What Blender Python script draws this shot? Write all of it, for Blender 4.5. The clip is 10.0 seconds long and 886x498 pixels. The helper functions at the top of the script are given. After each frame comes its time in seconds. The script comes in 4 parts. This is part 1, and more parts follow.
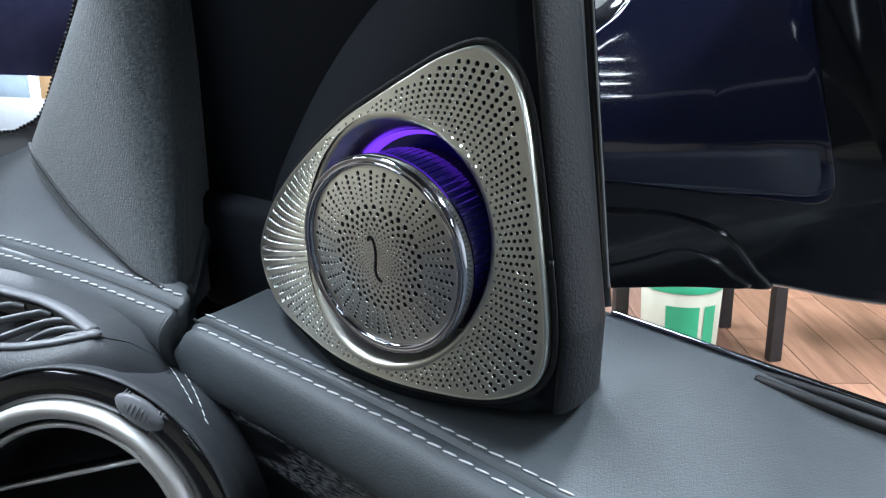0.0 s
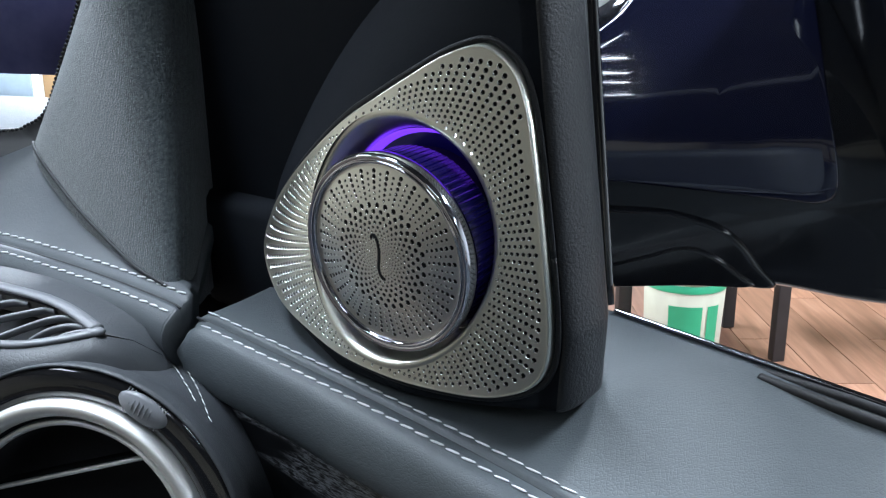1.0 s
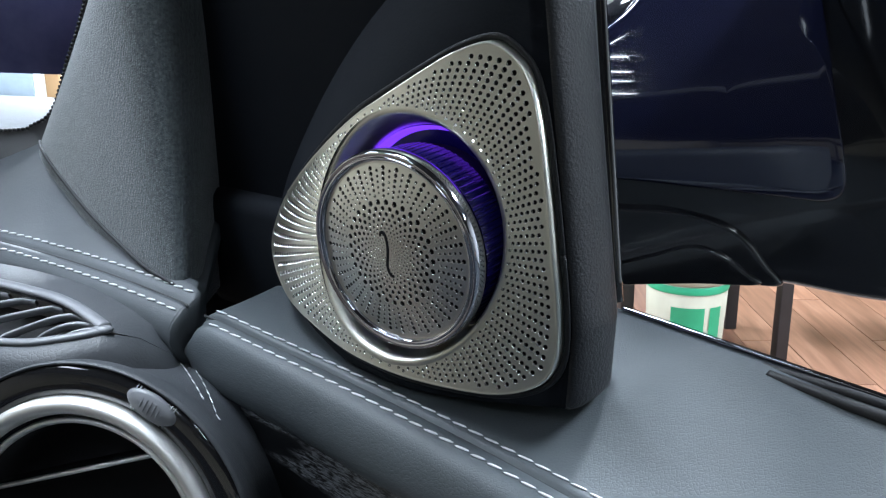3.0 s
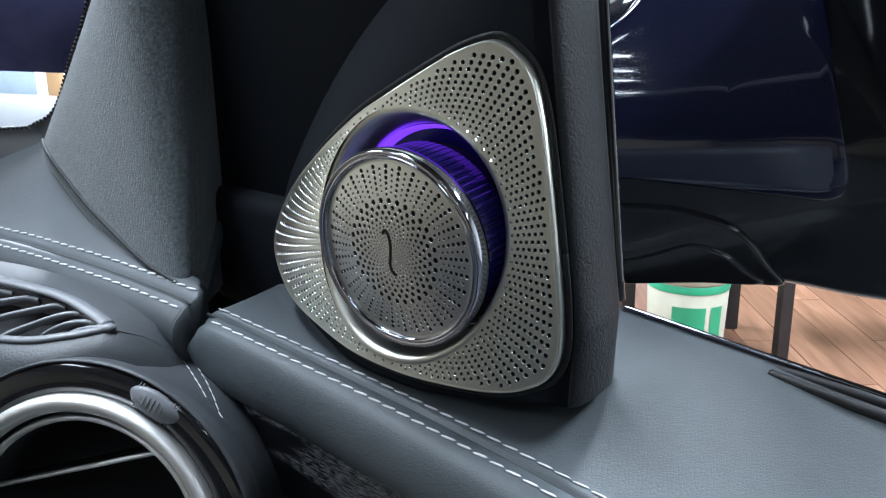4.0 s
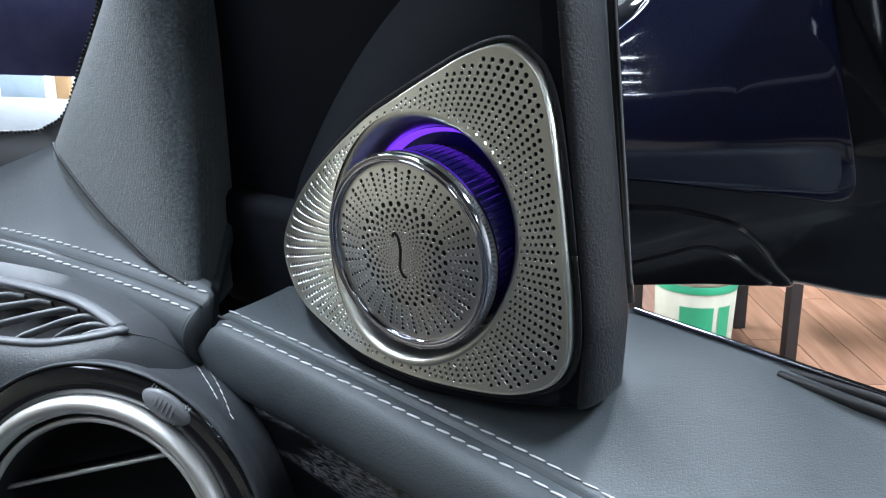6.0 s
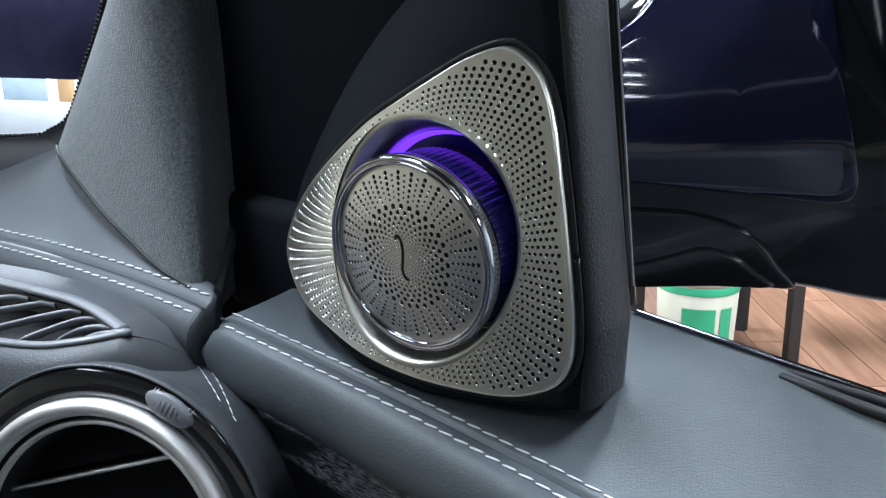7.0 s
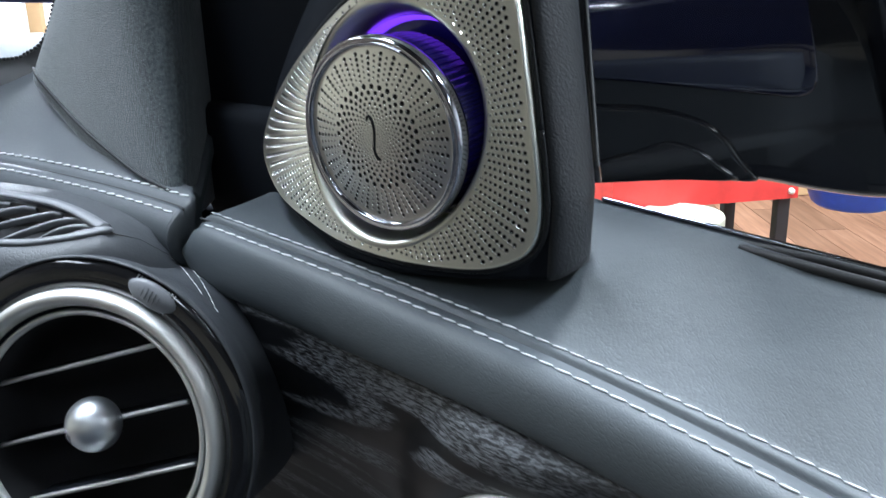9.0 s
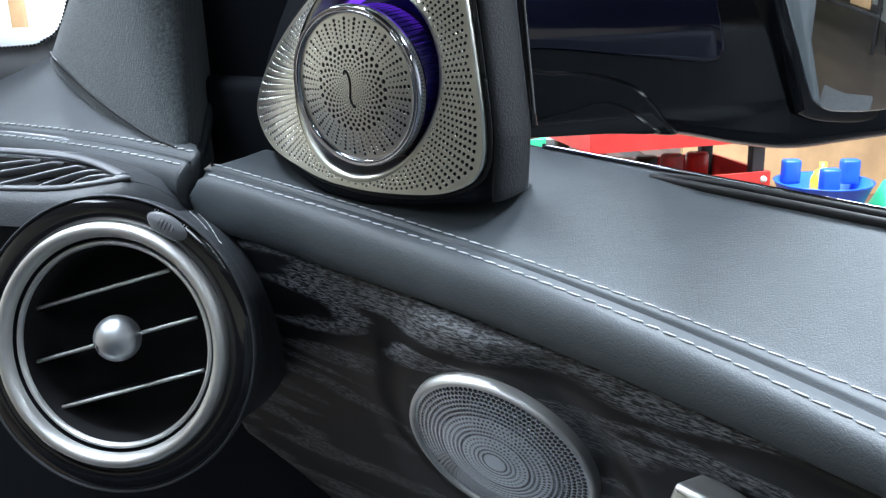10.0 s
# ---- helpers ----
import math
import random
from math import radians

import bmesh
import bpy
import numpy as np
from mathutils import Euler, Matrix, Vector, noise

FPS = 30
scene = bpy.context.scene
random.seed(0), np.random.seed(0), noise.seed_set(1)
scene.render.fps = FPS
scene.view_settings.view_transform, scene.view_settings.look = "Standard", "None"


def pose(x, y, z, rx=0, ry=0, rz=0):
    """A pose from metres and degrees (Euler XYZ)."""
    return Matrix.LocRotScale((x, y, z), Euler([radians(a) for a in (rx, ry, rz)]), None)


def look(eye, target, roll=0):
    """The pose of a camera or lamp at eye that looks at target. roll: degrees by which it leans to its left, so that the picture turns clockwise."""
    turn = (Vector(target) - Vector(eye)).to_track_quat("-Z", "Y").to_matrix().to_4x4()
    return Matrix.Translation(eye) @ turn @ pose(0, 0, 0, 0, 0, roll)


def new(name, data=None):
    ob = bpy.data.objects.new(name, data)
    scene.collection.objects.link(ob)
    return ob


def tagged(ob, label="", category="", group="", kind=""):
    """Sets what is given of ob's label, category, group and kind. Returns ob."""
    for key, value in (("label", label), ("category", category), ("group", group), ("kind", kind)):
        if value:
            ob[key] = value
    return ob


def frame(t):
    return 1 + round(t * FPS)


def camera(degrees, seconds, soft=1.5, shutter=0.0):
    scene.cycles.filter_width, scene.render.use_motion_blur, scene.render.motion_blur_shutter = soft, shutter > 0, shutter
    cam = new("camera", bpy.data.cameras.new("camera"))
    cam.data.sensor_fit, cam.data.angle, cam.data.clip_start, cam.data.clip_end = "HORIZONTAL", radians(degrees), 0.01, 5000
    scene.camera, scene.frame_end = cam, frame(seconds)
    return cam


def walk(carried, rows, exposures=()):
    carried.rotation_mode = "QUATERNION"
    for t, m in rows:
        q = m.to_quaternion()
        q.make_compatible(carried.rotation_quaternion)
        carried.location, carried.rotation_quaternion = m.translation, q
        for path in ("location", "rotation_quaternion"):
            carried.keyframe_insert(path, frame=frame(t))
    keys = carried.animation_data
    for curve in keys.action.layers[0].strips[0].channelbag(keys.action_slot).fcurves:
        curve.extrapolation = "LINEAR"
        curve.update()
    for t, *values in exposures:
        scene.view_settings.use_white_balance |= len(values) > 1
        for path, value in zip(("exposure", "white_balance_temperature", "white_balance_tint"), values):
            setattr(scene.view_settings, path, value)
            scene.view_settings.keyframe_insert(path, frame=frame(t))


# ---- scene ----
cam = camera(54.0, 10.0, soft=1.25, shutter=0.25)
PATH = [
    (0, (0.00566, -0.00413, 1.10404), (-0.00901, 0.95996, 0.83889), -0.279),
    (0.5, (0.00571, -0.00453, 1.10359), (-0.01105, 0.95973, 0.83918), -0.316),
    (1, (0.00556, -0.00449, 1.10359), (-0.01223, 0.95949, 0.83822), -0.284),
    (1.5, (0.00496, -0.00467, 1.10299), (-0.01404, 0.95948, 0.83833), -0.343),
    (2, (0.00483, -0.00517, 1.10300), (-0.01429, 0.95943, 0.83996), -0.380),
    (2.5, (0.00400, -0.00488, 1.10244), (-0.01507, 0.95973, 0.83945), -0.372),
    (4, (0.00288, -0.00556, 1.10217), (-0.01760, 0.95874, 0.83816), -0.258),
    (4.5, (0.00290, -0.00596, 1.10308), (-0.02016, 0.95848, 0.83976), -0.348),
    (5, (0.00242, -0.00629, 1.10353), (-0.02245, 0.95788, 0.83943), -0.464),
    (5.5, (0.00214, -0.00647, 1.10323), (-0.02460, 0.95757, 0.83883), -0.468),
    (7, (0.00197, -0.00739, 1.10357), (-0.02856, 0.95731, 0.84199), -0.605),
    (7.5, (0.00122, -0.00731, 1.10165), (-0.03008, 0.95758, 0.84085), -0.532),
    (8, (0.00068, -0.00768, 1.10198), (-0.02898, 0.95602, 0.83667), -0.446),
    (8.5, (-0.00171, -0.00786, 1.09869), (-0.02792, 0.95306, 0.82311), -0.618),
    (8.7, (-0.00181, -0.01378, 1.09505), (-0.02660, 0.94553, 0.81380), -0.944),
    (8.8, (-0.00158, -0.01729, 1.08927), (-0.02178, 0.94100, 0.80419), -1.105),
    (9, (0.00613, -0.02396, 1.07889), (-0.00758, 0.93156, 0.78428), -1.436),
    (9.2, (0.01053, -0.03842, 1.07361), (0.00769, 0.91452, 0.77046), -1.685),
    (9.5, (0.01301, -0.06864, 1.06829), (0.01947, 0.88316, 0.76163), -1.725),
    (9.7, (0.01275, -0.08009, 1.06717), (0.01505, 0.87494, 0.77067), -1.802),
    (10, (0.01338, -0.09106, 1.06516), (0.01806, 0.86954, 0.78729), -1.980),
]
walk(cam, [(t, look(eye, target, roll)) for t, eye, target, roll in PATH], exposures=[(0.0, 0.22), (8.5, 0.27), (9.2, 0.28), (10.0, 0.26)])

# ---- world and lights ----
world = bpy.data.worlds.new("world")
scene.world = world
world.use_nodes = True
world.node_tree.nodes["Background"].inputs[0].default_value = (0.75, 0.88, 1.0, 1)
world.node_tree.nodes["Background"].inputs[1].default_value = 0.25


def lamp(name, eye, target, size, size_y, watts, colour):
    data = bpy.data.lights.new(name, "AREA")
    data.shape, data.size, data.size_y, data.energy, data.color = "RECTANGLE", size, size_y, watts, colour
    ob = new(name, data)
    ob.matrix_world = look(eye, target)
    return ob


COOL = (0.82, 0.94, 1.08)
# the last lamp is an added overhead fill for the dash and pad tops
TUBES = [(-2.2, 1.6, 62), (-2.2, -0.6, 18), (0.9, 2.4, 265), (2.0, 0.9, 225), (-0.6, -2.0, 13), (3.2, -1.6, 24), (-1.4, 3.4, 300), (-0.7, 0.55, 95)]
for tx, ty, watts in TUBES:
    lamp("tube_light", (tx, ty, 3.05), (tx, ty, 0), 0.3, 1.6, watts, COOL)

for bx, by, turn in ((0.42, -1.5, 40), (0.50, -1.95, 20), (0.57, -2.35, 0), (0.63, -2.7, 0), (0.80, -3.3, 0)):
    bar = lamp("led_bar", (bx, by, 3.0), (bx, by, 0), 0.26, 0.022, 1.3, COOL)
    bar.matrix_world = bar.matrix_world @ pose(0, 0, 0, 0, 0, turn)

# ---- materials ----
def material(name, colour, rough=0.5, metal=0.0, **extra):
    m = bpy.data.materials.new(name)
    m.use_nodes = True
    p = m.node_tree.nodes["Principled BSDF"]
    p.inputs["Base Color"].default_value = (*colour, 1)
    p.inputs["Roughness"].default_value = rough
    p.inputs["Metallic"].default_value = metal
    for key, value in extra.items():
        p.inputs[key.replace("_", " ")].default_value = value
    return m, m.node_tree, p


def coords(nt, kind="Object", scale=(1, 1, 1)):
    c, mp = nt.nodes.new("ShaderNodeTexCoord"), nt.nodes.new("ShaderNodeMapping")
    mp.inputs["Scale"].default_value = scale
    nt.links.new(c.outputs[kind], mp.inputs[0])
    return mp.outputs[0]


def noise_tex(nt, vec, scale, detail=4, rough=0.55, distortion=0.0):
    n = nt.nodes.new("ShaderNodeTexNoise")
    n.inputs["Scale"].default_value, n.inputs["Detail"].default_value = scale, detail
    n.inputs["Roughness"].default_value, n.inputs["Distortion"].default_value = rough, distortion
    nt.links.new(vec, n.inputs["Vector"])
    return n.outputs["Fac"]


def ramp(nt, fac, stops):
    r = nt.nodes.new("ShaderNodeValToRGB")
    while len(r.color_ramp.elements) < len(stops):
        r.color_ramp.elements.new(0.5)
    for e, (at, c) in zip(r.color_ramp.elements, stops):
        e.position, e.color = at, (*c, 1)
    nt.links.new(fac, r.inputs[0])
    return r.outputs[0]


def spread(nt, fac, low, high):
    r = nt.nodes.new("ShaderNodeMapRange")
    r.inputs["To Min"].default_value, r.inputs["To Max"].default_value = low, high
    nt.links.new(fac, r.inputs["Value"])
    return r.outputs[0]


def bump(nt, p, height, strength, distance, under=None):
    b = nt.nodes.new("ShaderNodeBump")
    b.inputs["Strength"].default_value, b.inputs["Distance"].default_value = strength, distance
    nt.links.new(height, b.inputs["Height"])
    if under:
        nt.links.new(under, b.inputs["Normal"])
    nt.links.new(b.outputs[0], p.inputs["Normal"])
    return b.outputs[0]


def leather(name, colour, rough, cell=520, depth=0.00022):
    m, nt, p = material(name, colour, rough)
    v = coords(nt)
    warp = noise_tex(nt, v, 260, 3)
    mix = nt.nodes.new("ShaderNodeVectorMath")
    mix.operation = "MULTIPLY_ADD"
    nt.links.new(warp, mix.inputs[0])
    mix.inputs[1].default_value = (0.0016, 0.0016, 0.0016)
    nt.links.new(v, mix.inputs[2])
    vor = nt.nodes.new("ShaderNodeTexVoronoi")
    vor.feature = "DISTANCE_TO_EDGE"
    vor.inputs["Scale"].default_value = cell
    nt.links.new(mix.outputs[0], vor.inputs["Vector"])
    edge = ramp(nt, vor.outputs["Distance"], [(0.0, (0, 0, 0)), (0.16, (1, 1, 1))])
    first = bump(nt, p, edge, 0.22, depth)
    bump(nt, p, noise_tex(nt, v, 110, 4), 0.3, 0.0007, first)
    wear = noise_tex(nt, v, 22, 5)
    nt.links.new(ramp(nt, wear, [(0.3, tuple(c * 0.86 for c in colour)), (0.7, tuple(c * 1.12 for c in colour))]), p.inputs["Base Color"])
    nt.links.new(spread(nt, wear, rough - 0.06, rough + 0.08), p.inputs["Roughness"])
    return m


def grained_plastic(name, colour, rough, scale=900, depth=0.00012, gloss=0.5):
    m, nt, p = material(name, colour, rough, Specular_IOR_Level=gloss)
    v = coords(nt)
    bump(nt, p, noise_tex(nt, v, scale, 2), 0.5, depth)
    nt.links.new(spread(nt, noise_tex(nt, v, 60), rough - 0.08, rough + 0.1), p.inputs["Roughness"])
    return m


def satin_metal(name, colour, rough, scale=(40, 40, 40), wear=0.03):
    m, nt, p = material(name, colour, rough, 1.0)
    v = coords(nt, "Object", scale)
    fine = noise_tex(nt, v, 60, 4)
    nt.links.new(spread(nt, fine, rough - wear, rough + wear), p.inputs["Roughness"])
    broad = noise_tex(nt, coords(nt), 35, 3)
    nt.links.new(ramp(nt, broad, [(0.3, tuple(c * 0.9 for c in colour)), (0.7, tuple(min(1, c * 1.05) for c in colour))]), p.inputs["Base Color"])
    return m


LEATHER = leather("leather", (0.064, 0.075, 0.083), 0.5, 900, 0.00022)
LEATHER_DASH = leather("leather_dash", (0.063, 0.072, 0.080), 0.48, 900, 0.0002)
LEATHER_HOOD = leather("leather_hood", (0.05, 0.055, 0.062), 0.5, 620, 0.0003)
SEAM_DARK, _, _ = material("seam_dark", (0.02, 0.022, 0.025), 0.7)
THREAD, nt, p = material("thread", (0.62, 0.64, 0.64), 0.6)
bump(nt, p, noise_tex(nt, coords(nt, "Object", (1, 1, 1)), 2600, 2), 0.5, 0.0002)
PLASTIC = grained_plastic("black_plastic", (0.006, 0.007, 0.009), 0.42, 1000, 0.0005, 0.4)
GREY_PLASTIC = grained_plastic("grey_plastic", (0.19, 0.195, 0.21), 0.38)
PLASTIC_DARK = grained_plastic("dark_plastic", (0.0095, 0.0115, 0.0155), 0.7, 900, 0.0001, 0.12)
RUBBER = grained_plastic("rubber", (0.012, 0.012, 0.013), 0.55)
ALU = satin_metal("satin_aluminium", (0.80, 0.79, 0.71), 0.33, wear=0.012)
ALU_CAP = satin_metal("satin_cap", (0.76, 0.75, 0.70), 0.29, wear=0.012)
GLINT, _, _ = material("polished_hole_edge", (0.8, 0.8, 0.77), 0.25, 1.0)
ALU_SPEAKER = satin_metal("satin_speaker", (0.88, 0.92, 0.96), 0.40)
SILVER = satin_metal("silver_ring", (0.93, 0.93, 0.91), 0.46, wear=0.05)
CHROME, _, _ = material("chrome", (0.5, 0.5, 0.55), 0.09, 1.0)
STEEL_DARK, _, _ = material("dark_chrome", (0.3, 0.3, 0.34), 0.12, 1.0)
PIANO, nt, p = material("piano_black", (0.011, 0.011, 0.012), 0.06, Coat_Weight=0.6)
nt.links.new(spread(nt, noise_tex(nt, coords(nt), 90, 5), 0.04, 0.14), p.inputs["Roughness"])
MIRROR_BLACK, nt, p = material("gloss_black", (0.012, 0.013, 0.016), 0.09, Coat_Weight=0.4)
nt.links.new(spread(nt, noise_tex(nt, coords(nt), 70, 6), 0.05, 0.2), p.inputs["Roughness"])
PAINT, nt, p = material("dark_blue_paint", (0.010, 0.012, 0.034), 0.08, Coat_Weight=0.8)
bump(nt, p, noise_tex(nt, coords(nt), 22, 2), 0.06, 0.002)
MIRROR, _, _ = material("mirror_glass", (0.82, 0.84, 0.82), 0.015, 1.0)
FRIT, _, _ = material("frit", (0.006, 0.006, 0.008), 0.5)
FILM, nt, p = material("violet_film", (0.16, 0.15, 0.33), 0.35)
nt.links.new(ramp(nt, noise_tex(nt, coords(nt), 60, 5), [(0.35, (0.12, 0.115, 0.27)), (0.75, (0.2, 0.19, 0.38))]), p.inputs["Base Color"])
CLOTH_BLACK, _, _ = material("speaker_cloth", (0.01, 0.01, 0.012), 0.9)
BLUE_LIGHT, nt, p = material("blue_light", (0.02, 0.01, 0.3), 0.3)
p.inputs["Emission Color"].default_value, p.inputs["Emission Strength"].default_value = (0.17, 0.04, 1.0, 1), 1.3
# blue cast of the ring light put into the base colour of skirt and well
BLUE_LIT, _, _ = material("blue_lit_plastic", (0.012, 0.009, 0.10), 0.2, Coat_Weight=0.5)

# knitted pillar cloth
FABRIC, nt, p = material("pillar_fabric", (0.075, 0.092, 0.1), 0.85, Sheen_Weight=0.35)
v = coords(nt)
wave = nt.nodes.new("ShaderNodeTexWave")
wave.inputs["Scale"].default_value, wave.inputs["Distortion"].default_value = 330, 1.2
nt.links.new(v, wave.inputs["Vector"])
first = bump(nt, p, wave.outputs["Fac"], 0.3, 0.00025)
bump(nt, p, noise_tex(nt, v, 1200, 2), 1.0, 0.0006, first)
nt.links.new(ramp(nt, noise_tex(nt, v, 700, 4), [(0.32, (0.045, 0.056, 0.062)), (0.68, (0.1, 0.122, 0.132))]), p.inputs["Base Color"])

# open-pored black ash veneer with grey figure
WOOD, nt, p = material("ash_veneer", (0.02, 0.02, 0.022), 0.42)
v = coords(nt, "Object", (1.0, 1.0, 1.0))
turned = nt.nodes.new("ShaderNodeMapping")
turned.inputs["Rotation"].default_value = (0, 0, radians(44))
nt.links.new(v, turned.inputs[0])
flat = nt.nodes.new("ShaderNodeMapping")
flat.inputs["Scale"].default_value = (6, 6, 40)
nt.links.new(turned.outputs[0], flat.inputs[0])
flow = noise_tex(nt, flat.outputs[0], 1.0, 2, 0.45, 0.35)
band = nt.nodes.new("ShaderNodeMath")
band.operation = "MULTIPLY"
band.inputs[1].default_value = 9.0
nt.links.new(flow, band.inputs[0])
tri = nt.nodes.new("ShaderNodeMath")
tri.operation = "PINGPONG"
tri.inputs[1].default_value = 1.0
nt.links.new(band.outputs[0], tri.inputs[0])
thin = nt.nodes.new("ShaderNodeMapping")
thin.inputs["Scale"].default_value = (260, 260, 1700)
nt.links.new(turned.outputs[0], thin.inputs[0])
pores = noise_tex(nt, thin.outputs[0], 1.0, 4, 0.7)
mul = nt.nodes.new("ShaderNodeMath")
mul.operation = "MULTIPLY"
nt.links.new(ramp(nt, tri.outputs[0], [(0.48, (0, 0, 0)), (0.74, (1, 1, 1))]), mul.inputs[0])
nt.links.new(ramp(nt, pores, [(0.44, (0, 0, 0)), (0.6, (1, 1, 1))]), mul.inputs[1])
nt.links.new(ramp(nt, mul.outputs[0], [(0.0, (0.004, 0.0045, 0.006)), (1.0, (0.19, 0.2, 0.215))]), p.inputs["Base Color"])
bump(nt, p, mul.outputs[0], 0.3, 0.0003)


def plain(name, colour, rough=0.5, scale=6.0, amount=0.25):
    m, nt, p = material(name, colour, rough)
    nt.links.new(ramp(nt, noise_tex(nt, coords(nt), scale, 5), [(0.3, tuple(c * (1 - amount) for c in colour)), (0.7, tuple(min(1, c * (1 + amount)) for c in colour))]), p.inputs["Base Color"])
    return m


RED = plain("red_enamel", (0.5, 0.035, 0.03), 0.35, 9)
BLUE_TUB = plain("blue_polythene", (0.012, 0.09, 0.62), 0.4, 8)
GREEN = plain("green_print", (0.02, 0.28, 0.14), 0.45, 8, 0.15)
CREAM = plain("cream_polythene", (0.34, 0.33, 0.26), 0.5, 7, 0.15)
WHITE = plain("white_polythene", (0.72, 0.73, 0.66), 0.45, 7, 0.1)
YELLOW = plain("yellow_plastic", (0.8, 0.55, 0.03), 0.45, 9, 0.15)
BLACK_METAL = plain("black_metal", (0.015, 0.014, 0.015), 0.5, 9)
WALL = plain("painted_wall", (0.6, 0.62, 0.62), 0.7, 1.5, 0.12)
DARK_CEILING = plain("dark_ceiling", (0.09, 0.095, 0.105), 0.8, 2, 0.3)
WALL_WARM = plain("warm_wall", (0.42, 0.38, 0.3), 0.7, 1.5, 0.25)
SUBFLOOR = plain("subfloor", (0.06, 0.045, 0.036), 0.45, 3, 0.3)
HEADLINER = plain("headliner", (0.05, 0.052, 0.055), 0.9, 40, 0.2)
TIMBER_BOX = plain("tan_board", (0.42, 0.26, 0.13), 0.6, 5, 0.2)
PINK = plain("faded_red_cloth", (0.5, 0.2, 0.2), 0.7, 8, 0.3)

PLANK, nt, p = material("floor_plank", (0.3, 0.15, 0.09), 0.4)
info = nt.nodes.new("ShaderNodeObjectInfo")
grain = noise_tex(nt, coords(nt, "Object", (3, 40, 3)), 1.0, 6, 0.6, 0.3)
base = ramp(nt, grain, [(0.25, (0.085, 0.037, 0.022)), (0.5, (0.17, 0.082, 0.05)), (0.8, (0.26, 0.145, 0.095))])
hue = nt.nodes.new("ShaderNodeHueSaturation")
nt.links.new(base, hue.inputs["Color"])
nt.links.new(spread(nt, info.outputs["Random"], 0.7, 1.25), hue.inputs["Value"])
nt.links.new(hue.outputs[0], p.inputs["Base Color"])

# ---- building tools ----
FRAMES = {}


def thing(name, m, label, category, group="", kind=""):
    ob = new(name)
    ob.empty_display_size = 0.02
    ob.matrix_world = m
    FRAMES[ob] = m
    return tagged(ob, label, category, group, kind)


def part(name, bm, mat, parent, label="", local=False, smooth=True):
    """Links a bmesh, in world metres (local: in its parent's), as one mesh under a thing or a part."""
    me = bpy.data.meshes.new(name)
    if not local:
        bm.transform(FRAMES[parent].inverted())
    bm.normal_update()
    bm.to_mesh(me)
    bm.free()
    for f in me.polygons:
        f.use_smooth = smooth
    me.materials.append(mat)
    ob = new(name, me)
    ob.parent = parent
    FRAMES[ob] = FRAMES[parent]
    return tagged(ob, label) if label else ob


def axes_frame(origin, normal):
    n = Vector(normal).normalized()
    x = Vector((0, 0, 1)).cross(n).normalized()
    y = n.cross(x)
    m = Matrix((x, y, n)).transposed().to_4x4()
    m.translation = origin
    return m


def grid_mesh(rows, close_u=False, close_v=False, flip=False):
    """A skin over rows of points."""
    bm = bmesh.new()
    vs = [[bm.verts.new(p) for p in row] for row in rows]
    nr, nc = len(vs), len(vs[0])
    for i in range(nr if close_u else nr - 1):
        for j in range(nc if close_v else nc - 1):
            q = [vs[i][j], vs[i][(j + 1) % nc], vs[(i + 1) % nr][(j + 1) % nc], vs[(i + 1) % nr][j]]
            bm.faces.new(q[::-1] if flip else q)
    return bm


def revolve(profile, seg=96, m=Matrix(), a0=0.0, a1=math.tau):
    """A surface of revolution about z through (radius, height) pairs."""
    whole = abs(a1 - a0 - math.tau) < 1e-6
    count = seg if whole else seg + 1
    rows = []
    for r, h in profile:
        rows.append([m @ Vector((r * math.cos(a0 + (a1 - a0) * k / seg), r * math.sin(a0 + (a1 - a0) * k / seg), h)) for k in range(count)])
    return grid_mesh(rows, False, whole, True)


def spline(points, per=8, closed=False):
    """Catmull-Rom through the points."""
    pts = [Vector(p) for p in points]
    n, out = len(pts), []
    for i in range(n if closed else n - 1):
        if closed:
            a, b, c, d = (pts[(i + k) % n] for k in (-1, 0, 1, 2))
        else:
            a, b, c, d = pts[max(i - 1, 0)], pts[i], pts[i + 1], pts[min(i + 2, n - 1)]
        for k in range(per):
            t = k / per
            out.append(0.5 * (2 * b + (c - a) * t + (2 * a - 5 * b + 4 * c - d) * t * t + (3 * b - a - 3 * c + d) * t ** 3))
    if not closed:
        out.append(pts[-1])
    return out


def slab(outline, back, front, bevel, m, per=5):
    """A plate with a smooth closed outline in the m frame's xy and a rounded front edge."""
    ring = [Vector((p[0], p[1], 0)) for p in spline([(x, y, 0) for x, y in outline], per, True)]
    area = sum(a.x * b.y - b.x * a.y for a, b in zip(ring, ring[1:] + ring[:1]))
    if area < 0:
        ring.reverse()
    n = len(ring)
    inward = []
    for i in range(n):
        t = (ring[(i + 1) % n] - ring[i - 1]).normalized()
        inward.append(Vector((-t.y, t.x, 0)))
    rows = [[m @ (p + Vector((0, 0, back))) for p in ring]]
    for k in range(6):
        a = k / 5 * math.pi / 2
        rows.append([m @ (p + inward[i] * bevel * (1 - math.cos(a)) + Vector((0, 0, front - bevel + bevel * math.sin(a)))) for i, p in enumerate(ring)])
    bm = grid_mesh(rows, False, True)
    bm.verts.ensure_lookup_table()
    bm.faces.new([bm.verts[6 * n + i] for i in range(n)])
    bm.faces.new([bm.verts[i] for i in reversed(range(n))])
    return bm


